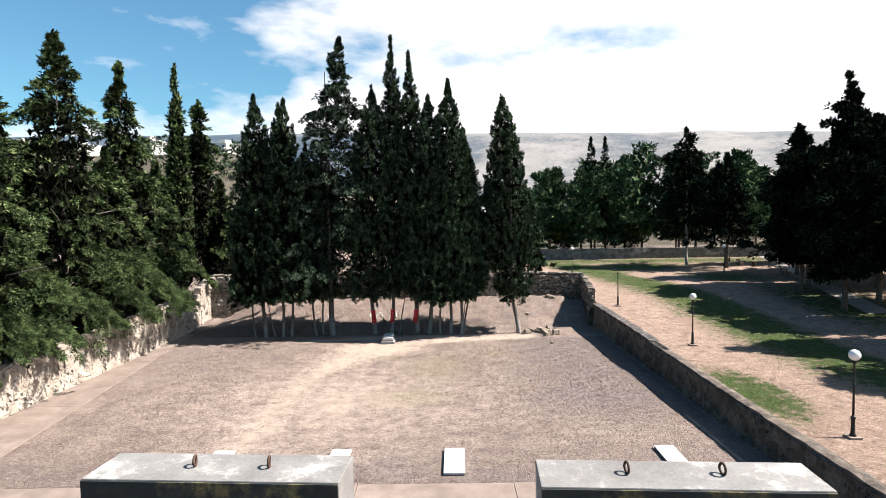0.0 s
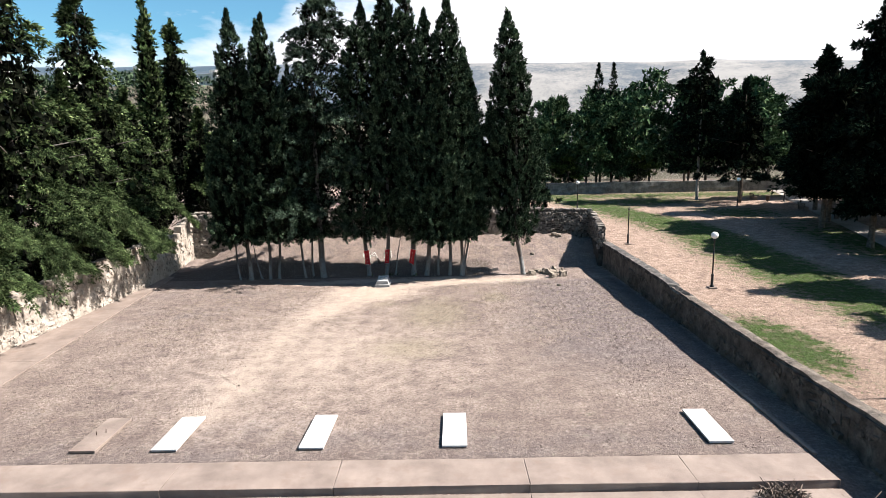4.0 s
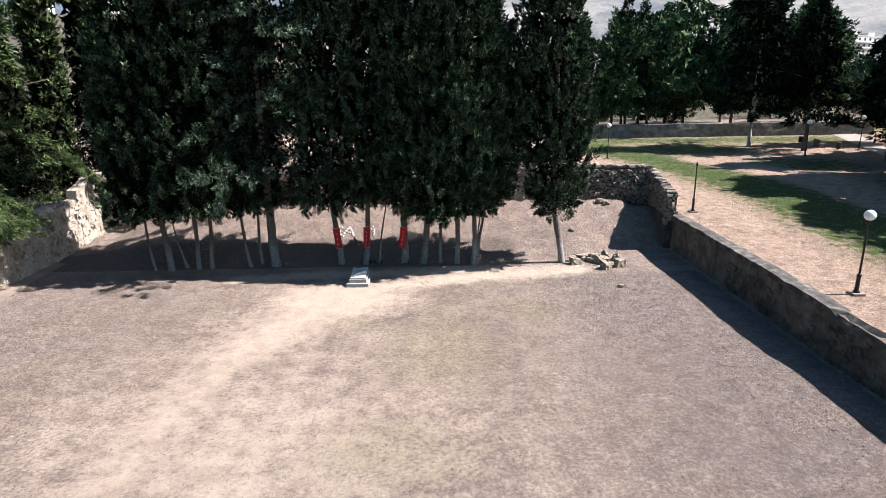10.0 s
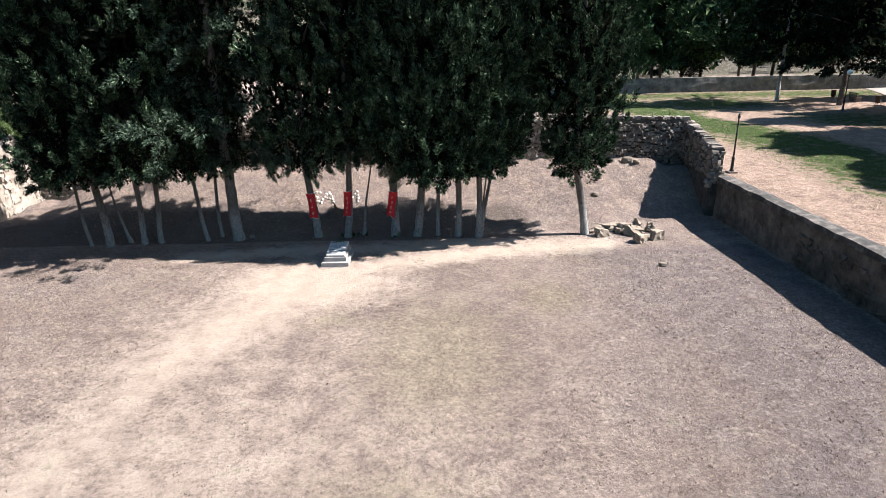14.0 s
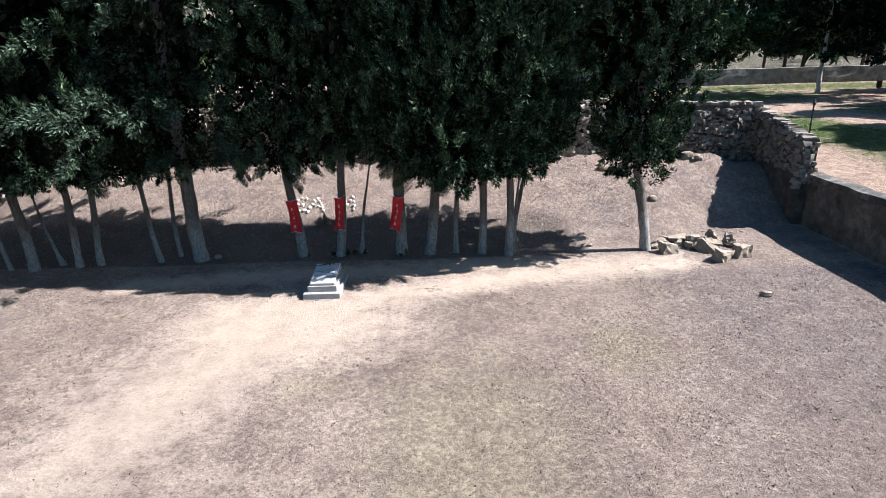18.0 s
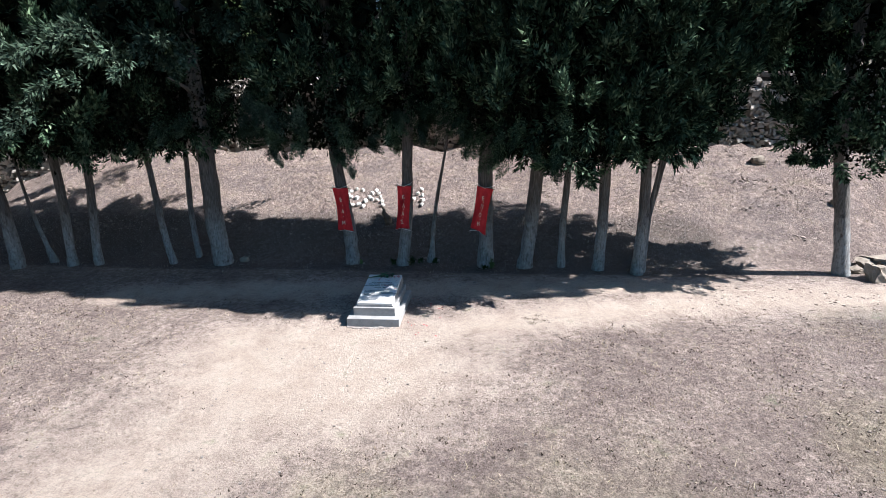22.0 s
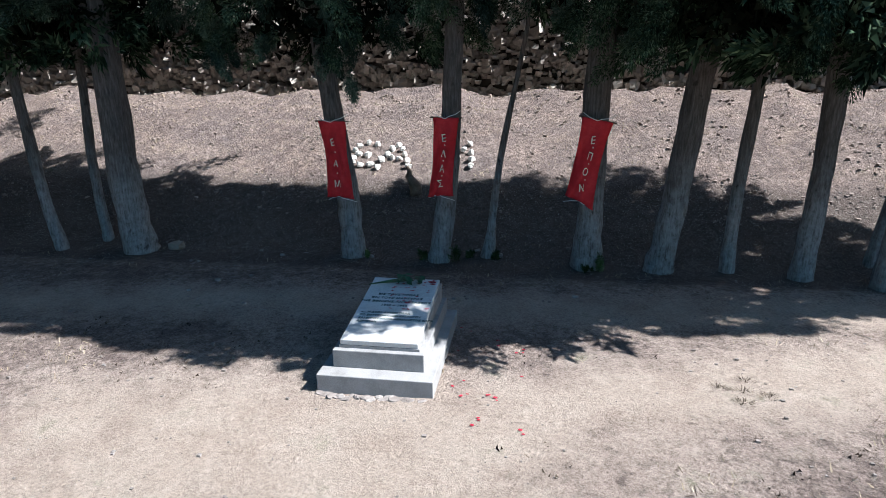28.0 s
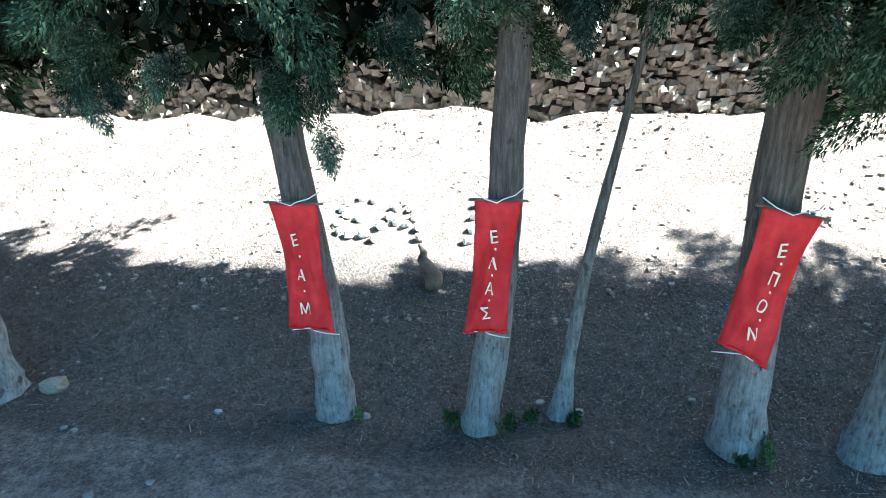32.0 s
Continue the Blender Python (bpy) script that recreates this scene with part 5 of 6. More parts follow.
# ---- red banners tied to three trunks ----
def banner(at, wdt, hgt, lean, text, turn=0.0, roll=0.0, slack=0.0):
    """Hung by a rod at its top; at: the middle of the top rod. slack: how far the lower corners fall and swing."""
    ob = thing("cloth_banner", "red cloth banner with cream Greek letters tied to a cypress trunk", "banner", at, "red banners on trunks", turn=turn)
    ob.matrix_basis = pose(*at, 0, roll, turn)
    nx, nz = 14, 34
    vs, fs = [], []
    fold = random.Random(len(text)).uniform(0, 6)
    for j in range(nz + 1):
        for i in range(nx + 1):
            u, v = i / nx - 0.5, j / nz
            w = wdt * (1 - 0.17 * math.sin(v * math.pi) ** 0.7)
            belly = math.sin(v * math.pi * 0.97)
            y = -0.016 + 0.022 * math.sin(u * 9 + fold + v * 6) * belly + 0.014 * math.sin(u * 23 - v * 11 + fold) * v * (1 - v) * 3 + 0.2 * u * u * (0.4 + 0.6 * belly)
            y += 0.016 * math.sin((u * 1.3 + v) * 14 + fold * 2) * smooth01(v, 0.55, 0.95) + 0.012 * math.sin((u - v * 0.6) * 21) * smooth01(v, 0.0, 0.25) * (1 - v)
            vs.append((u * w + lean * v + slack * 0.25 * v * v, y, -v * hgt + 0.012 * math.cos(u * 6) * v - slack * (u + 0.5) * v * v))
    for j in range(nz):
        for i in range(nx):
            a = j * (nx + 1) + i
            fs.append((a, a + nx + 1, a + nx + 2, a + 1))
    me = mesh_of("cloth", vs, fs, M_RED, True)
    cl = part("cloth", me, None, ob)
    md = cl.modifiers.new("thick", "SOLIDIFY")
    md.thickness = 0.003
    part("top_rod", tube(bmesh.new(), [(-wdt / 2 - 0.04, 0.012, 0.002), (wdt / 2 + 0.04, 0.012, -0.002)], [0.011, 0.011], 8), M_WOOD, ob)
    hem = [Vector(vs[nz * (nx + 1) + i]) + Vector((0, -0.002, 0)) for i in range(0, nx + 1, 2)]
    part("hem", tube(bmesh.new(), hem, [0.008] * len(hem), 8), M_RED, ob)
    for z, x0, s in ((0.0, 0.0, 1), (-hgt - slack * 0.5, lean + slack * 0.25, -1)):
        part("string", tube(bmesh.new(), [(x0 - wdt * 0.5, 0.05, z + 0.05 * s), (x0 - wdt * 0.3, -0.004, z + 0.012 * s), (x0 - wdt * 0.02, -0.022, z - 0.012 * s), (x0 + wdt * 0.1, -0.02, z + 0.014 * s), (x0 + wdt * 0.35, 0.0, z + 0.04 * s), (x0 + wdt * 0.52, 0.08, z + 0.08 * s)], [0.0045] * 6, 6), M_STRING, ob)
    n = len(text)
    for k, ch in enumerate(text):
        v = 0.2 + 0.68 * (k + 0.5) / n
        me = lettering(ch, 0.118 if ch != "." else 0.13, M_CREAM, 1, 0.0005)
        tilt, wide = rf.uniform(-0.12, 0.12), rf.uniform(0.72, 0.92)
        for q in me.vertices:           # uneven brush strokes
            q.co.x = q.co.x * wide + 0.005 * math.sin(q.co.y * 55 + k) + tilt * q.co.y
            q.co.y, q.co.z = q.co.z, q.co.y * 1.08 + 0.004 * math.sin(q.co.x * 70 + k * 2)
        dz = 0.045 if ch != "." else 0.0
        part("letter" if ch != "." else "dot", me, None, cl, "", (lean * v + slack * 0.25 * v * v + (0.0 if ch != "." else 0.012), -0.05, -v * hgt - dz - slack * 0.5 * v * v), (0, rf.uniform(-7, 7), 0))
    return ob


banner((-3.52, 46.3, 1.93), 0.38, 1.0, 0.06, "Ε.Α.Μ", 0, 0, 0.02)
banner((-2.0, 46.31, 1.98), 0.34, 1.02, -0.08, "Ε.Λ.Α.Σ", 0, 0, -0.02)
banner((-0.13, 46.17, 1.97), 0.38, 0.96, 0.0, "Ε.Π.Ο.Ν", 0, 11, 0.12)


# ---- stones of the rubble walls ----
rw = random.Random(31)
back_rows = courses(rw, 27.6, lambda c: mound_top(c - 18.5) - 0.2, lambda c: 4.15 - 0.3 * smooth01(c, 24, 33), 0.08, 0.15, 0.07, 0.17)
place_stones("rubble", wall_back, rw, back_rows, (-18.5, 52.3), (1, 0), (0, -1), lambda c, z: 11.2 < c < 19.3 and z < 4.2, 0.15)
right_rows = courses(rw, 5.0, lambda c: 1.5, lambda c: 3.85, 0.08, 0.15, 0.08, 0.2)
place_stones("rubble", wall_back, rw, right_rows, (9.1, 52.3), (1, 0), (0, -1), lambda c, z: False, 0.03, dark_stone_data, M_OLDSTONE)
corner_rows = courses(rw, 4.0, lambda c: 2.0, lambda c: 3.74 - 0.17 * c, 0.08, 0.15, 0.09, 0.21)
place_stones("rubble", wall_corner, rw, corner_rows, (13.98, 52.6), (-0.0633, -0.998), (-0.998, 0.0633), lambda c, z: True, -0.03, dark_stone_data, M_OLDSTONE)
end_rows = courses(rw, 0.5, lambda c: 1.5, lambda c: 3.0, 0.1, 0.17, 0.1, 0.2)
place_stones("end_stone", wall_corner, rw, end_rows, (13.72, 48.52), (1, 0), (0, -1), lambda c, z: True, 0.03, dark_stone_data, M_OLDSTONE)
low_rows = courses(rw, 26.0, lambda c: 0.12, lambda c: 1.25, 0.12, 0.22, 0.14, 0.34)
place_stones("rubble", wall_right, rw, [q for q in low_rows if noise.noise((q[0] * 0.3, q[1] * 0.8, 3)) > -0.08 and q[0] < 26], (14.1, 16.0), (0, 1), (-1, 0), lambda c, z: 3 < c < 26, -0.05, render_stone_data, M_RENDER)
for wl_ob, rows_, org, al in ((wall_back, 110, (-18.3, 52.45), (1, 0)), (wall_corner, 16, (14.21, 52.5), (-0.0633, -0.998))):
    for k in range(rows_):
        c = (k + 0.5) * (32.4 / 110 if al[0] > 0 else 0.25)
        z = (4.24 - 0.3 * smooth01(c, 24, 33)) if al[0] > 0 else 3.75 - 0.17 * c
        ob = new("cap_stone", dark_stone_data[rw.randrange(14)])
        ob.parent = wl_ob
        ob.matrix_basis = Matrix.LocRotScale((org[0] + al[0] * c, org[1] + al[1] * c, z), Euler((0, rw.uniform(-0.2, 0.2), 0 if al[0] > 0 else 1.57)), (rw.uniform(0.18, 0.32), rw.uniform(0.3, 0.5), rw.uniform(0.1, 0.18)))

# rough limewashed masonry of the pale wall
pale_stone_data = [mesh_of("stone", vs.tolist(), fs.tolist(), M_PALEWALL) for vs, fs in STONE_MESHES]
pale_rows = courses(rw, 28.0, lambda c: 0.1, lambda c: 2.2 + 0.5 * smooth01(c, 6, 22), 0.15, 0.26, 0.16, 0.42)
place_stones("masonry", wall_left, rw, pale_rows, (-18.5, 22.0), (0, 1), (1, 0), lambda c, z: c > 20.5, -0.05, pale_stone_data, M_PALEWALL)
for k in range(64):
    y = 22.2 + k * 0.44
    ob = new("cap_stone", pale_stone_data[rw.randrange(14)])
    ob.parent = wall_left
    ob.matrix_basis = Matrix.LocRotScale((-18.7, y, 2.27 + 0.55 * smooth01(y - 8, 20, 36) + rw.uniform(-0.04, 0.05)), Euler((0, 0, rw.uniform(-0.3, 0.3))), (rw.uniform(0.3, 0.5), rw.uniform(0.3, 0.55), rw.uniform(0.12, 0.3)))
end_rows_left = courses(rw, 2.3, lambda c: 0.2, lambda c: 3.3 + 0.3 * c, 0.14, 0.24, 0.14, 0.36)
place_stones("masonry", wall_end, rw, end_rows_left, (-18.45, 50.0), (0, 1), (1, 0), lambda c, z: True, -0.05, pale_stone_data, M_PALEWALL)

# ---- loose stones, stump, letters laid in white stones ----
# x, y, length, depth, height, roughness, turn, tilt
BOULDERS = [(8.55, 46.75, 0.34, 0.3, 0.24, 0.9, 20, 5), (8.4, 45.95, 0.46, 0.36, 0.36, 0.6, 15, 0), (9.05, 46.9, 0.8, 0.5, 0.3, 0.9, 8, 6), (9.5, 46.55, 0.55, 0.4, 0.42, 0.7, 35, 14), (9.62, 45.95, 0.7, 0.36, 0.34, 0.7, -50, 24),
            (9.75, 45.15, 0.55, 0.44, 0.4, 0.6, 30, 10), (10.5, 45.45, 0.62, 0.5, 0.46, 0.5, 12, 3), (10.1, 46.75, 0.5, 0.3, 0.42, 1.3, 60, 20), (9.95, 46.3, 0.4, 0.3, 0.3, 1.0, 0, 10), (10.6, 46.6, 0.36, 0.26, 0.4, 1.4, 80, 30), (9.2, 46.3, 0.3, 0.24, 0.2, 0.9, 40, 0), (8.15, 46.4, 0.25, 0.2, 0.15, 0.9, 0, 0)]
for x, y, sx, sy, h, rg, tn, tl in BOULDERS:
    vs, fs = lump(rw, sx * 0.52, sy * 0.52, h * 0.52, rg * 0.9, 2, 0.05)
    ob = whole("boulder", mesh_of("boulder", vs, fs, M_BOULDER), None, "warm grey broken limestone boulder in a heap by the tree", "rock", at=(x, y, ground_z(x, y) + h * 0.34), group="heap of boulders")
    ob.rotation_euler = (0, radians(tl), radians(tn))
for x, y, s in ((-6.2, 46.57, 0.09), (10.9, 51.4, 0.18), (11.3, 51.2, 0.13), (7.4, 50.6, 0.15), (9.6, 42.3, 0.1), (8.8, 48.9, 0.13)):
    vs, fs = lump(rw, s, s * 0.8, s * 0.75, 0.4, 2)
    whole("field_stone", mesh_of("field_stone", vs, fs, M_BOULDER), None, "pale loose stone lying on the earth", "rock", at=(x, y, ground_z(x, y) + s * 0.4))

GLYPH = {"E": [(0.9, 0.96), (0.5, 1.02), (0.15, 0.9), (0.04, 0.7), (0.22, 0.53), (0.62, 0.5), (0.05, 0.32), (0.16, 0.1), (0.52, 0.0), (0.92, 0.06)],
         "A": [(0.0, 0.0), (0.08, 0.27), (0.18, 0.52), (0.3, 0.8), (0.46, 1.0), (0.62, 0.8), (0.76, 0.52), (0.86, 0.27), (1.0, 0.02), (0.4, 0.38), (0.62, 0.36)],
         "M": [(0.0, 0.0), (0.03, 0.33), (0.08, 0.66), (0.15, 1.0), (0.32, 0.72), (0.5, 0.45), (0.68, 0.72), (0.86, 1.0), (0.92, 0.66), (0.96, 0.33), (1.0, 0.0)]}
for ch, x0, wide in (("E", -4.12, 0.4), ("A", -3.6, 0.56), ("M", -2.5, 0.55)):
    ob = thing("stone_letter", "letter laid out in whitewashed stones on the mound", "stones", (0, 0, 0), "letters of white stones")
    for gx, gy in GLYPH[ch]:
        x, y = x0 + gx * wide + rw.uniform(-0.015, 0.015), 48.75 + gy * 0.6 + rw.uniform(-0.02, 0.02)
        vs, fs = lump(rw, rw.uniform(0.034, 0.056), rw.uniform(0.03, 0.042), rw.uniform(0.03, 0.045), 0.6)
        part("white_stone", mesh_of("white_stone", vs, fs, M_WHITESTONE), None, ob, "", (x, y, ground_z(x, y) + 0.04), (0, 0, rw.uniform(0, 90)))
bm = tube(bmesh.new(), [(0.09, -0.02, -0.03), (0.075, 0.0, 0.09), (0.02, 0.03, 0.19), (-0.045, 0.05, 0.28), (-0.03, 0.07, 0.35), (-0.08, 0.08, 0.43)], [0.1, 0.095, 0.075, 0.06, 0.045, 0.02], 9, True, 0.3, rw)
whole("wood_stump", bm, M_WOOD, "weathered grey twisted stump on the mound foot", "stump", at=(-2.88, 48.15, ground_z(-2.88, 48.15)))


# ---- park: lamps, benches, wall, path ----
def lamp_post(at, globe=True):
    ob = thing("park_lamp", "black iron park lamp with white globe" if globe else "black iron park lamp missing its globe", "lamp", at, "park lamps")
    part("footing", slab_mesh("f", -0.24, 0.24, -0.24, 0.24, -0.15, 0.09, M_CONCRETE, 0.015), M_CONCRETE, ob)
    part("base", lathe(bmesh.new(), [(0.13, 0.09), (0.13, 0.15), (0.085, 0.2), (0.075, 0.75), (0.095, 0.8), (0.095, 0.86), (0.05, 0.92)]), M_BLACK, ob)
    part("pole", lathe(bmesh.new(), [(0.045, 0.9), (0.04, 2.1), (0.055, 2.12), (0.055, 2.18), (0.036, 2.2), (0.034, 2.98), (0.07, 3.02), (0.08, 3.1), (0.05, 3.16)]), M_BLACK, ob)
    if globe:
        bm = bmesh.new()
        bmesh.ops.create_uvsphere(bm, u_segments=20, v_segments=14, radius=0.22)
        bmesh.ops.translate(bm, verts=bm.verts, vec=(0, 0, 3.36))
        for f in bm.faces:
            f.smooth = True
        part("globe", bm, M_GLOBE, ob, "white milk-glass globe")
    else:
        part("lamp_socket", lathe(bmesh.new(), [(0.05, 3.14), (0.06, 3.2), (0.03, 3.26)], 10), M_BLACK, ob)
    return ob


for x, y, gl in ((18.4, 24.24, True), (18.95, 40.85, True), (18.1, 55.36, False), (18.75, 78.3, True), (37.9, 76.5, True), (45.3, 79.5, True), (57.5, 66.5, True)):
    lamp_post((x, y, ground_z(x, y)), gl)

M_FARWALL = surface("grey_rubble", (0.075, 0.072, 0.07), (0.17, 0.163, 0.155), (0.29, 0.28, 0.265), 1.3, 0.9, 0.9, 0.08, 5)
far_wall = whole("wall_far", wall_grid("wall_far", (14.3, 96.2), (56.0, 92.5), lambda s: 3.5 + 0.004 * s, 0.5, M_FARWALL, base=0.8, step=0.8, rough=0.1, seed=9), None, "long low stone wall across the park", "wall", "structure")
side = whole("wall_slope", wall_grid("wall_slope", (7.5, 62.5), (14.2, 55.0), lambda s: 4.3 - 0.27 * s, 0.5, M_COPING, base=0.0, step=0.6, seed=12), None, "sloping stone parapet behind the rubble wall", "wall", "structure")
PATH_LINE = [(50, 38.5, 2.2), (66, 43.2, 2.4), (80, 47.8, 2.6), (97, 54.0, 3.0)]
pv, pf = [], []
for k in range(48):
    y = 50.0 + k
    i = max(j for j in range(3) if PATH_LINE[j][0] <= y)
    (ya, xa, wa), (yb, xb, wb) = PATH_LINE[i], PATH_LINE[i + 1]
    f = (y - ya) / (yb - ya)
    for e in (-0.5, -0.17, 0.17, 0.5):
        x = xa + (xb - xa) * f + e * (wa + (wb - wa) * f)
        pv.append((x, y, ground_z(x, y) + 0.05))
    if k:
        pf += [(4 * k - 4 + m, 4 * k - 3 + m, 4 * k + 1 + m, 4 * k + m) for m in range(3)]
whole("park_path", mesh_of("path", pv, pf, surface("pale_paving", (0.2, 0.175, 0.16), (0.26, 0.235, 0.215), (0.32, 0.295, 0.275), 0.6, 0.85, 0.2, 0.01, 12)), None, "pale paved park path", "path", "structure")


def bench(at, turn):
    ob = thing("park_bench", "wooden slatted park bench beside the path", "bench", at, "park benches", turn=turn)
    for k in range(3):
        part("seat_slat", slab_mesh("s", -0.85, 0.85, -0.2 + k * 0.15, -0.08 + k * 0.15, 0.42, 0.46, M_WOOD, 0.006), M_WOOD, ob)
    for k in range(2):
        part("back_slat", slab_mesh("s", -0.85, 0.85, 0.27, 0.31, 0.58 + k * 0.17, 0.7 + k * 0.17, M_WOOD, 0.006), M_WOOD, ob)
    for x in (-0.65, 0.65):
        part("leg", slab_mesh("l", x - 0.05, x + 0.05, -0.2, 0.27, 0, 0.42, M_CONCRETE, 0.01), M_CONCRETE, ob)
        part("back_post", slab_mesh("l", x - 0.03, x + 0.03, 0.24, 0.3, 0, 0.88, M_BLACK, 0.005), M_BLACK, ob)


for x, y, a in ((43.0, 82.5, 80), (43.3, 72.0, 85), (42.6, 64.5, 85), (49.2, 76.5, -95)):
    bench((x, y, ground_z(x, y)), a)
for x, y in ((43.0, 86.0), (43.6, 80.2)):
    ob = thing("litter_bin", "dark round park litter bin", "bin", (x, y, ground_z(x, y)), "park bins")
    part("drum", lathe(bmesh.new(), [(0.2, 0.12), (0.22, 0.2), (0.23, 0.75), (0.25, 0.78), (0.22, 0.79)], 14), M_RUST, ob)
    part("post", lathe(bmesh.new(), [(0.05, 0), (0.05, 0.14)], 8), M_BLACK, ob)


# ---- town beyond the trees ----
def block_of_flats(at, w, d, floors, turn, roof=False, seed=0):
    r = random.Random(seed)
    ob = thing("apartment_building", "white plastered apartment block with balconies among trees", "building", at, "town beyond the park", turn=turn)
    h = floors * 3.0
    part("wall", slab_mesh("w", -w / 2, w / 2, -d / 2, d / 2, -8, h, M_HOUSE, 0.05), M_HOUSE, ob)
    part("roof", slab_mesh("r", -w / 2 - 0.2, w / 2 + 0.2, -d / 2 - 0.2, d / 2 + 0.2, h, h + 0.5, M_HOUSE, 0.05), M_ROOFTILE if roof else M_HOUSE, ob)
    part("stair_house", slab_mesh("r", -w * 0.15, w * 0.15, -d * 0.2, d * 0.2, h + 0.5, h + 3.0, M_HOUSE, 0.05), M_HOUSE, ob)
    n = max(2, int(w / 4))
    for f in range(floors):
        part("balcony", slab_mesh("b", -w / 2 + 0.8, w / 2 - 0.8, -d / 2 - 1.3, -d / 2, f * 3.0 - 0.1, f * 3.0 + 0.85, M_HOUSE, 0.03), M_HOUSE, ob)
        for k in range(n):
            x = -w / 2 + (k + 0.5) * w / n
            part("window", slab_mesh("g", x - 0.8, x + 0.8, -d / 2 - 0.06, -d / 2 + 0.1, f * 3.0 + 0.2, f * 3.0 + 2.3, M_GLASS, 0.02), M_GLASS, ob)
    for k in range(2):
        y = -d / 4 + k * d / 2
        for f in range(floors):
            part("window", slab_mesh("g", -w / 2 - 0.06, -w / 2 + 0.1, y - 0.7, y + 0.7, f * 3.0 + 0.9, f * 3.0 + 2.2, M_GLASS, 0.02), M_GLASS, ob)


for i, (x, y, w, d, fl, tn) in enumerate([(176, 352, 14, 14, 6, 20), (192, 360, 15, 14, 7, 20), (205, 340, 16, 14, 4, 15), (222, 352, 18, 14, 6, 25), (240, 365, 16, 14, 6, 18), (258, 350, 18, 14, 5, 22),
                                          (215, 420, 20, 15, 8, 12), (262, 430, 20, 15, 8, 20), (160, 330, 14, 12, 5, 10), (-128, 352, 13, 14, 2, -20), (-210, 345, 16, 14, 2, -25), (-172, 352, 12, 12, 3, -20), (-232, 330, 16, 14, 2, -25), (-150, 366, 10, 12, 2, -20)]):
    block_of_flats((x, y, ground_z(x, y)), w, d, fl, tn, False, i)


# ---- scattered stuff: pebbles and dry grass ----
def scatter_pebbles(n, seed):
    r = np.random.default_rng(seed)
    cubes = []
    for _ in range(14):
        c8 = np.array([(a, b, c) for a in (-1, 1) for b in (-1, 1) for c in (-1, 1)]) * r.uniform(0.35, 0.6, (8, 3))
        cubes.append((c8, np.array([(0, 1, 3, 2), (4, 6, 7, 5), (0, 4, 5, 1), (2, 3, 7, 6), (0, 2, 6, 4), (1, 5, 7, 3)])))
    vs, fs, off = [], [], 0
    for _ in range(n):
        if r.random() < 0.75:
            x, y = r.uniform(-11, 9), 36 + 13 * r.random() ** 0.8
        else:
            x, y = r.uniform(-16, 13), r.uniform(24, 46)
        s = 0.004 + 0.013 * r.random() ** 4
        v, f = cubes[r.integers(14)]
        c, sn = math.cos(r.random() * 6), math.sin(r.random() * 6)
        vs.append(v * np.array([s * 2, s * 1.6, s * 1.2]) + np.array([x, y, ground_z(x, y) + s * 0.3]))
        fs.append(f + off)
        off += len(v)
    return mesh_of("pebbles", np.concatenate(vs), np.concatenate(fs).tolist(), M_PEBBLE)


M_CLOD = surface("dry_earth_clods", (0.12, 0.0929, 0.0817), (0.215, 0.172, 0.15), (0.327, 0.267, 0.232), 5, 0.95, 0.4, 0.01, 40, vary=0.5)


def scatter_clods(n, seed):
    """Crumbled earth on the mound and on the rough side of the field."""
    r = np.random.default_rng(seed)
    box8 = np.array([(a, b, c) for a in (-1, 1) for b in (-1, 1) for c in (-1, 1)])
    face = np.array([(0, 1, 3, 2), (4, 6, 7, 5), (0, 4, 5, 1), (2, 3, 7, 6), (0, 2, 6, 4), (1, 5, 7, 3)])
    vs, fs, off = [], [], 0
    while off < 8 * n:
        on_mound = r.random() < 0.62
        x, y = (r.uniform(-15, 12.5), 47.6 + 4.3 * r.random()) if on_mound else (13 - 9 * r.random() ** 1.5, r.uniform(33, 46))
        if noise.noise((x * 0.7, y * 0.9, 21)) + r.uniform(-0.5, 0.5) < -0.05 or (-4.4 < x < -1.7 and 48.5 < y < 49.6):
            continue
        s = (0.009 + 0.022 * r.random() ** 3) * (1.0 if on_mound else 0.8)
        v = box8 * r.uniform(0.45, 1.0, (8, 3)) * s * np.array([1.3, 1.1, 0.7])
        a = r.random() * 6.28
        rot = np.array([[math.cos(a), -math.sin(a), 0], [math.sin(a), math.cos(a), 0], [0, 0, 1]])
        vs.append(v @ rot.T + np.array([x, y, ground_z(x, y) + s * 0.25]))
        fs.append(face + off)
        off += 8
    return mesh_of("clods", np.concatenate(vs), np.concatenate(fs).tolist(), M_CLOD)


whole("earth_clods", scatter_clods(9000, 44), None, "crumbled dry brown clods on the mound and field", "earth", "stuff")
whole("pebbles", scatter_pebbles(4200, 4), None, "small pale pebbles strewn over the bare earth", "pebbles", "stuff")


def scatter_blades(n, seed, where, mat, height):
    r = np.random.default_rng(seed)
    q = []
    while len(q) < n:
        x, y, k = where(r)
        for _ in range(k):
            bx, by = x + r.normal(0, 0.06), y + r.normal(0, 0.06)
            z = ground_z(bx, by) - 0.005
            a, h, w = r.uniform(0, 6.28), height * r.uniform(0.5, 1.3), 0.0035 + 0.003 * r.random()
            t = r.normal(0, 0.7, 2) * h
            dx, dy = math.cos(a) * w, math.sin(a) * w
            q.append(((bx - dx, by - dy, z), (bx + dx, by + dy, z), (bx + dx * 0.4 + t[0], by + dy * 0.4 + t[1], z + h), (bx - dx * 0.4 + t[0], by - dy * 0.4 + t[1], z + h)))
    return quads_mesh("blades", np.array(q[:n]), mat)


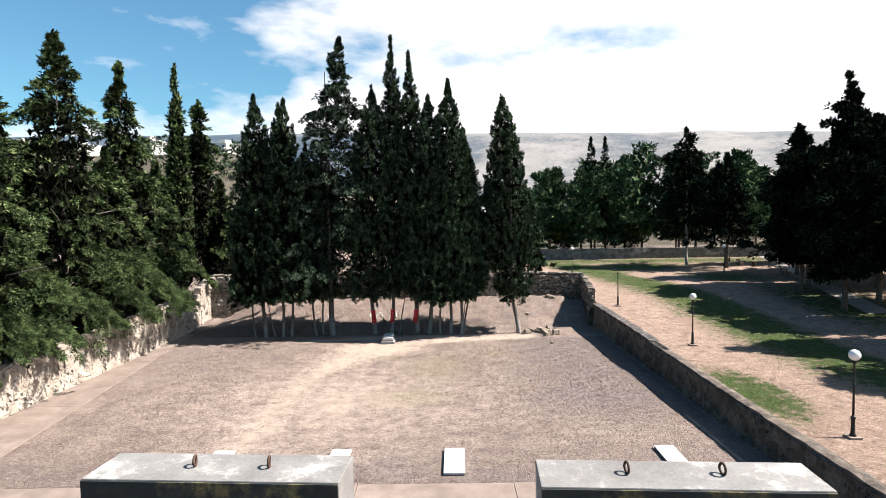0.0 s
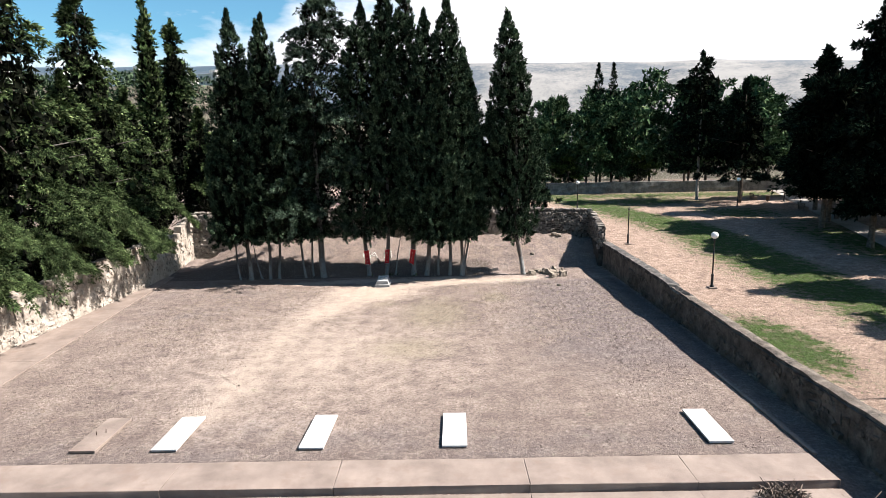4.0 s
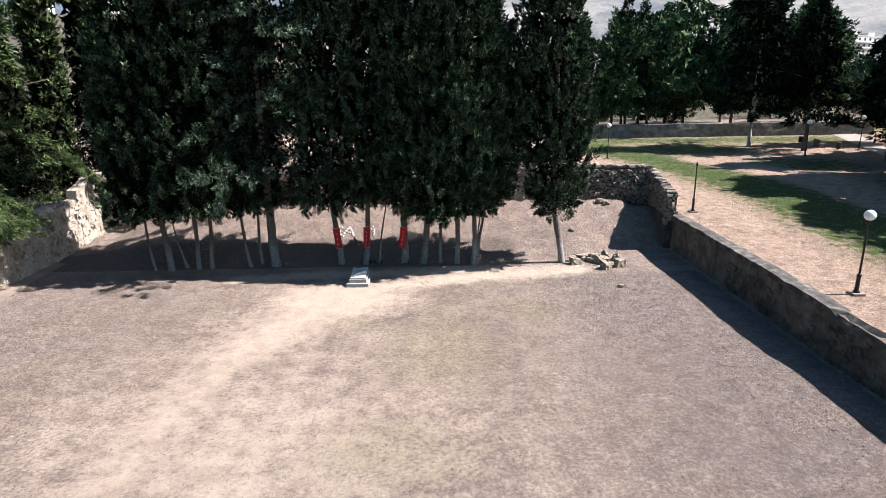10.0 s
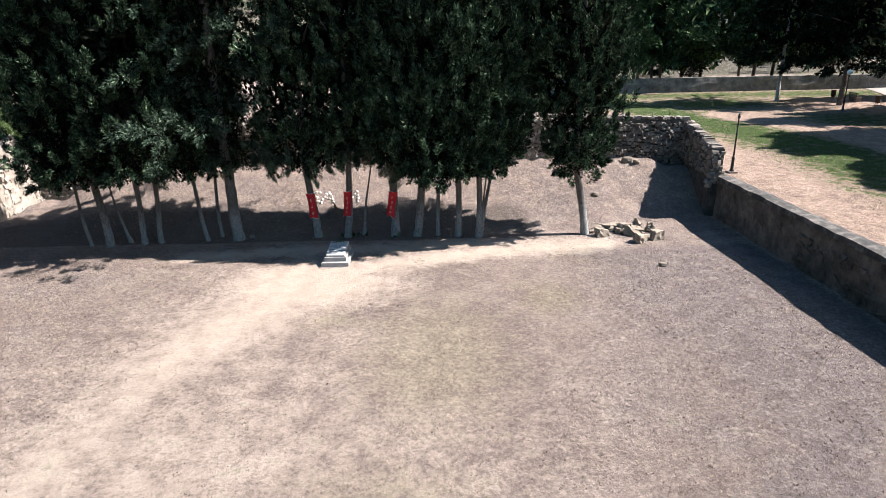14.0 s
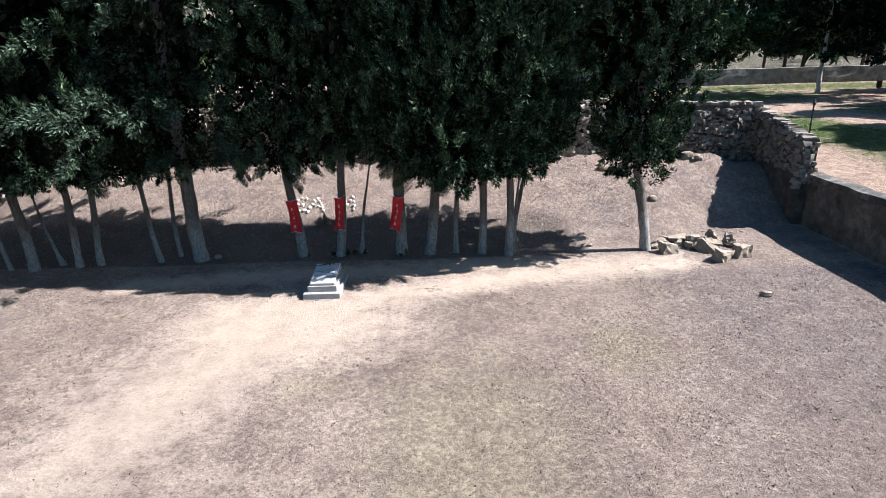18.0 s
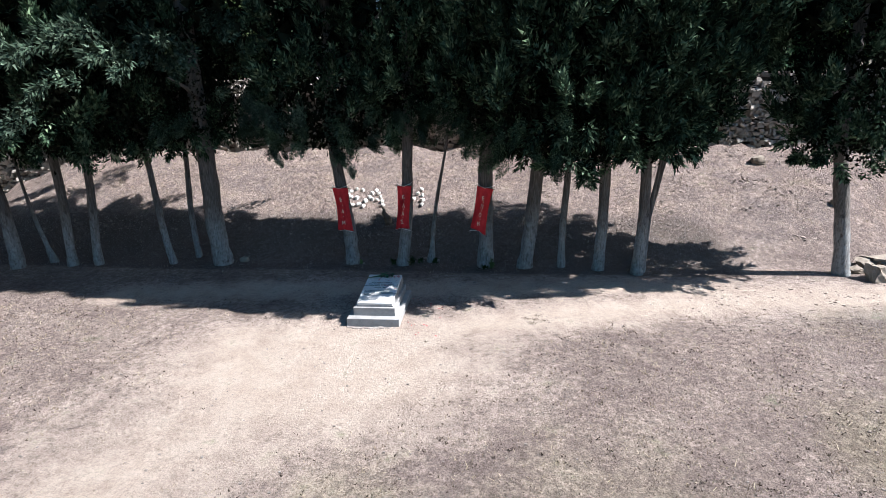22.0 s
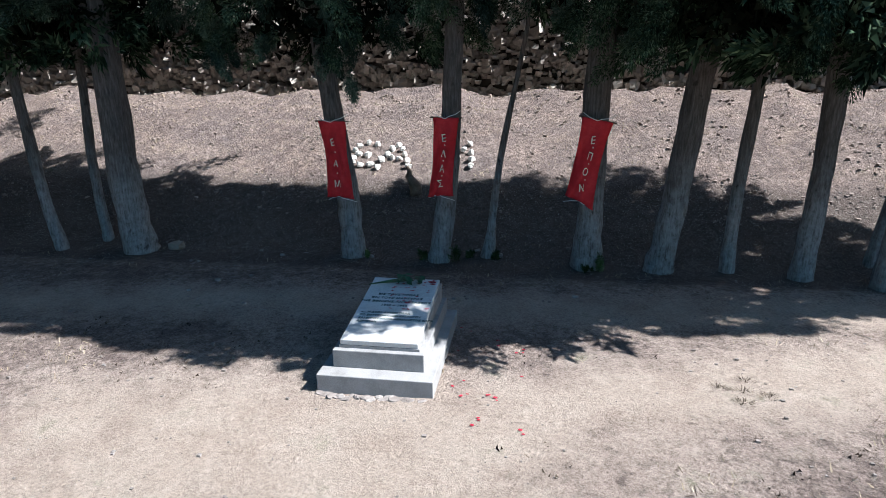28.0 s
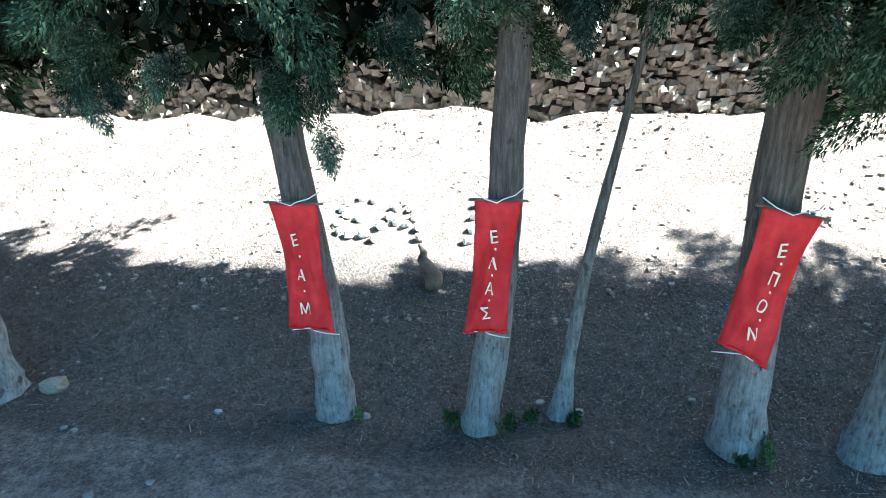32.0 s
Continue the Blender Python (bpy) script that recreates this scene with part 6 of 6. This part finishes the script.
def dry_spot(r):
    while True:
        x, y = r.uniform(-14, 12.5), 31 + 20.5 * r.random()
        m = sand_mask(x, y) if y < 46.5 else 0.3
        if 43.5 < y < 48.5 and r.random() < 0.8:
            continue
        if r.random() > m * 1.3:
            return x, y, 5


whole("dry_grass", scatter_blades(30000, 6, dry_spot, M_STRAW, 0.04), None, "thin dry straw-coloured grass on the earth", "grass", "stuff")


def scatter_tufts(n, seed):
    """Low dry tussocks: a few broad tilted blades each."""
    r = np.random.default_rng(seed)
    q = []
    while len(q) < n:
        x, y = r.uniform(-15, 12.8), 21 + 23 * r.random()
        patch = noise.noise((x * 0.5, y * 0.5, 11)) + 0.6 * noise.noise((x * 1.9, y * 1.9, 2))
        if sand_mask(x, y) + 0.5 * r.random() - 0.5 * patch > 0.72:
            continue
        z = ground_z(x, y) - 0.006
        for _ in range(3):
            a, w, h = r.uniform(0, 6.28), r.uniform(0.006, 0.02), r.uniform(0.012, 0.04)
            dx, dy = math.cos(a) * w, math.sin(a) * w
            ox, oy = r.normal(0, 0.03, 2)
            q.append(((x + ox - dx, y + oy - dy, z), (x + ox + dx, y + oy + dy, z), (x + ox + r.normal(0, 0.02), y + oy + r.normal(0, 0.02), z + h)))
    return tris_mesh("tufts", np.array(q[:n]), M_TUFT)


whole("dry_tufts", scatter_tufts(50000, 16), None, "low brown tufts of withered grass across the field", "grass", "stuff")


def lawn_spot(r):
    while True:
        x, y = r.uniform(14.8, 34), r.uniform(24, 80)
        if r.random() < lawn_mask(x, y):
            return x, y, 8


whole("lawn_grass", scatter_blades(36000, 8, lawn_spot, M_GRASS, 0.09), None, "short green lawn grass in the park", "grass", "stuff")
for x, y in ((10.9, 18.6), (12.2, 17.7)):
    ob = thing("brush_pile", "dark heap of dry cut weeds on the paving", "weeds", (x, y, -0.14))
    r = np.random.default_rng(int(x * 10))
    p = r.normal(0, 1, (500, 3)) * np.array([0.28, 0.2, 0.11]) + np.array([0, 0, 0.08])
    p[:, 2] = np.abs(p[:, 2])
    d = r.normal(0, 1, (500, 3)) * 0.1
    s = np.cross(d, r.normal(0, 1, (500, 3)))
    s *= 0.012 / (np.linalg.norm(s, axis=1, keepdims=True) + 1e-6)
    tagged(part("brushwood", quads_mesh("brushwood", np.stack([p - d - s, p - d + s, p + d + s, p + d - s], 1), M_BARK_FAR), None, ob), kind="stuff")


# thin fallen twigs on the earth before the trunks
def twig(r, x, y, ln, a, rad):
    pts, z = [], ground_z(x, y) + 0.008
    for k in range(4):
        pts.append((x + math.cos(a) * ln * k / 3, y + math.sin(a) * ln * k / 3, z + 0.004 * k % 0.01))
        a += r.uniform(-0.4, 0.4)
    return tube(bmesh.new(), pts, [rad, rad, rad * 0.8, rad * 0.5], 5)


tw = random.Random(91)
for k in range(46):
    x, y = tw.uniform(-6.5, 3.5), tw.uniform(44.3, 48.0)
    whole("twig", twig(tw, x, y, tw.uniform(0.06, 0.2), tw.uniform(0, 6.28), tw.uniform(0.002, 0.004)), M_BARK_PALE, "thin dry fallen twig on the earth", "twig", group="fallen twigs")
whole("twig", twig(tw, -2.0, 45.75, 0.42, -1.1, 0.006), M_WOOD, "longer dark fallen twig on the earth", "twig", group="fallen twigs")
for k in range(16):
    x, y, q = tw.uniform(-6, 2.5), tw.uniform(44.6, 47.2), tw.uniform(0.012, 0.026)
    vs, fs = lump(tw, q * 1.3, q, q * 0.8, 0.4)
    whole("loose_stone", mesh_of("loose_stone", vs, fs, M_PEBBLE), None, "small whitish stone on the shaded earth", "rock", at=(x, y, ground_z(x, y) + q * 0.4), group="small loose stones")


# withered tussocks on the trodden earth and green suckers at the trunk feet
def spiky(r, n, spread, height, width):
    a, out = r.uniform(0, 6.28, n), r.random(n) ** 0.7 * spread
    p = np.stack([np.cos(a) * out * 0.5, np.sin(a) * out * 0.5, np.full(n, -0.01)], 1)
    tip = p + np.stack([np.cos(a) * out, np.sin(a) * out, height * r.uniform(0.5, 1.1, n)], 1) + r.normal(0, spread * 0.2, (n, 3)) * [1, 1, 0.3]
    side = np.stack([-np.sin(a), np.cos(a), np.zeros(n)], 1) * width
    return np.stack([p - side, p + side, tip], 1)


for k, (x, y) in enumerate(((0.72, 43.39), (0.84, 43.17), (0.98, 43.55), (1.08, 43.29), (0.9, 43.36))):
    whole("grass_tussock", tris_mesh("tussock", spiky(np.random.default_rng(600 + k), 90, 0.08, 0.035, 0.0035), M_TUFT), None, "small withered straw tussock on bare earth", "grass", at=(x, y, ground_z(x, y)), group="withered tussocks")
for k, (x, y, h) in enumerate(((-2.34, 46.42, 0.16), (-1.9, 46.4, 0.26), (-1.36, 46.6, 0.14), (0.02, 46.28, 0.24), (-0.12, 46.25, 0.12), (-1.72, 46.6, 0.15), (-3.15, 46.42, 0.1))):
    r = np.random.default_rng(640 + k)
    c = np.stack([r.normal(0, 0.03, 9), r.normal(0, 0.03, 9), r.uniform(0.2, 0.8, 9) * h], 1)
    whole("sucker_sprout", tris_mesh("sprout", sprays(r, c, unit(r.normal(0, 0.3, (9, 3)) + [0, 0, 1]), np.full(9, h * 0.6), np.full(9, h * 0.3), 60, 0.03, 0.2), M_GREEN), None, "low green sucker growing at a trunk foot", "sprout", at=(x, y, ground_z(x, y)), group="green suckers")
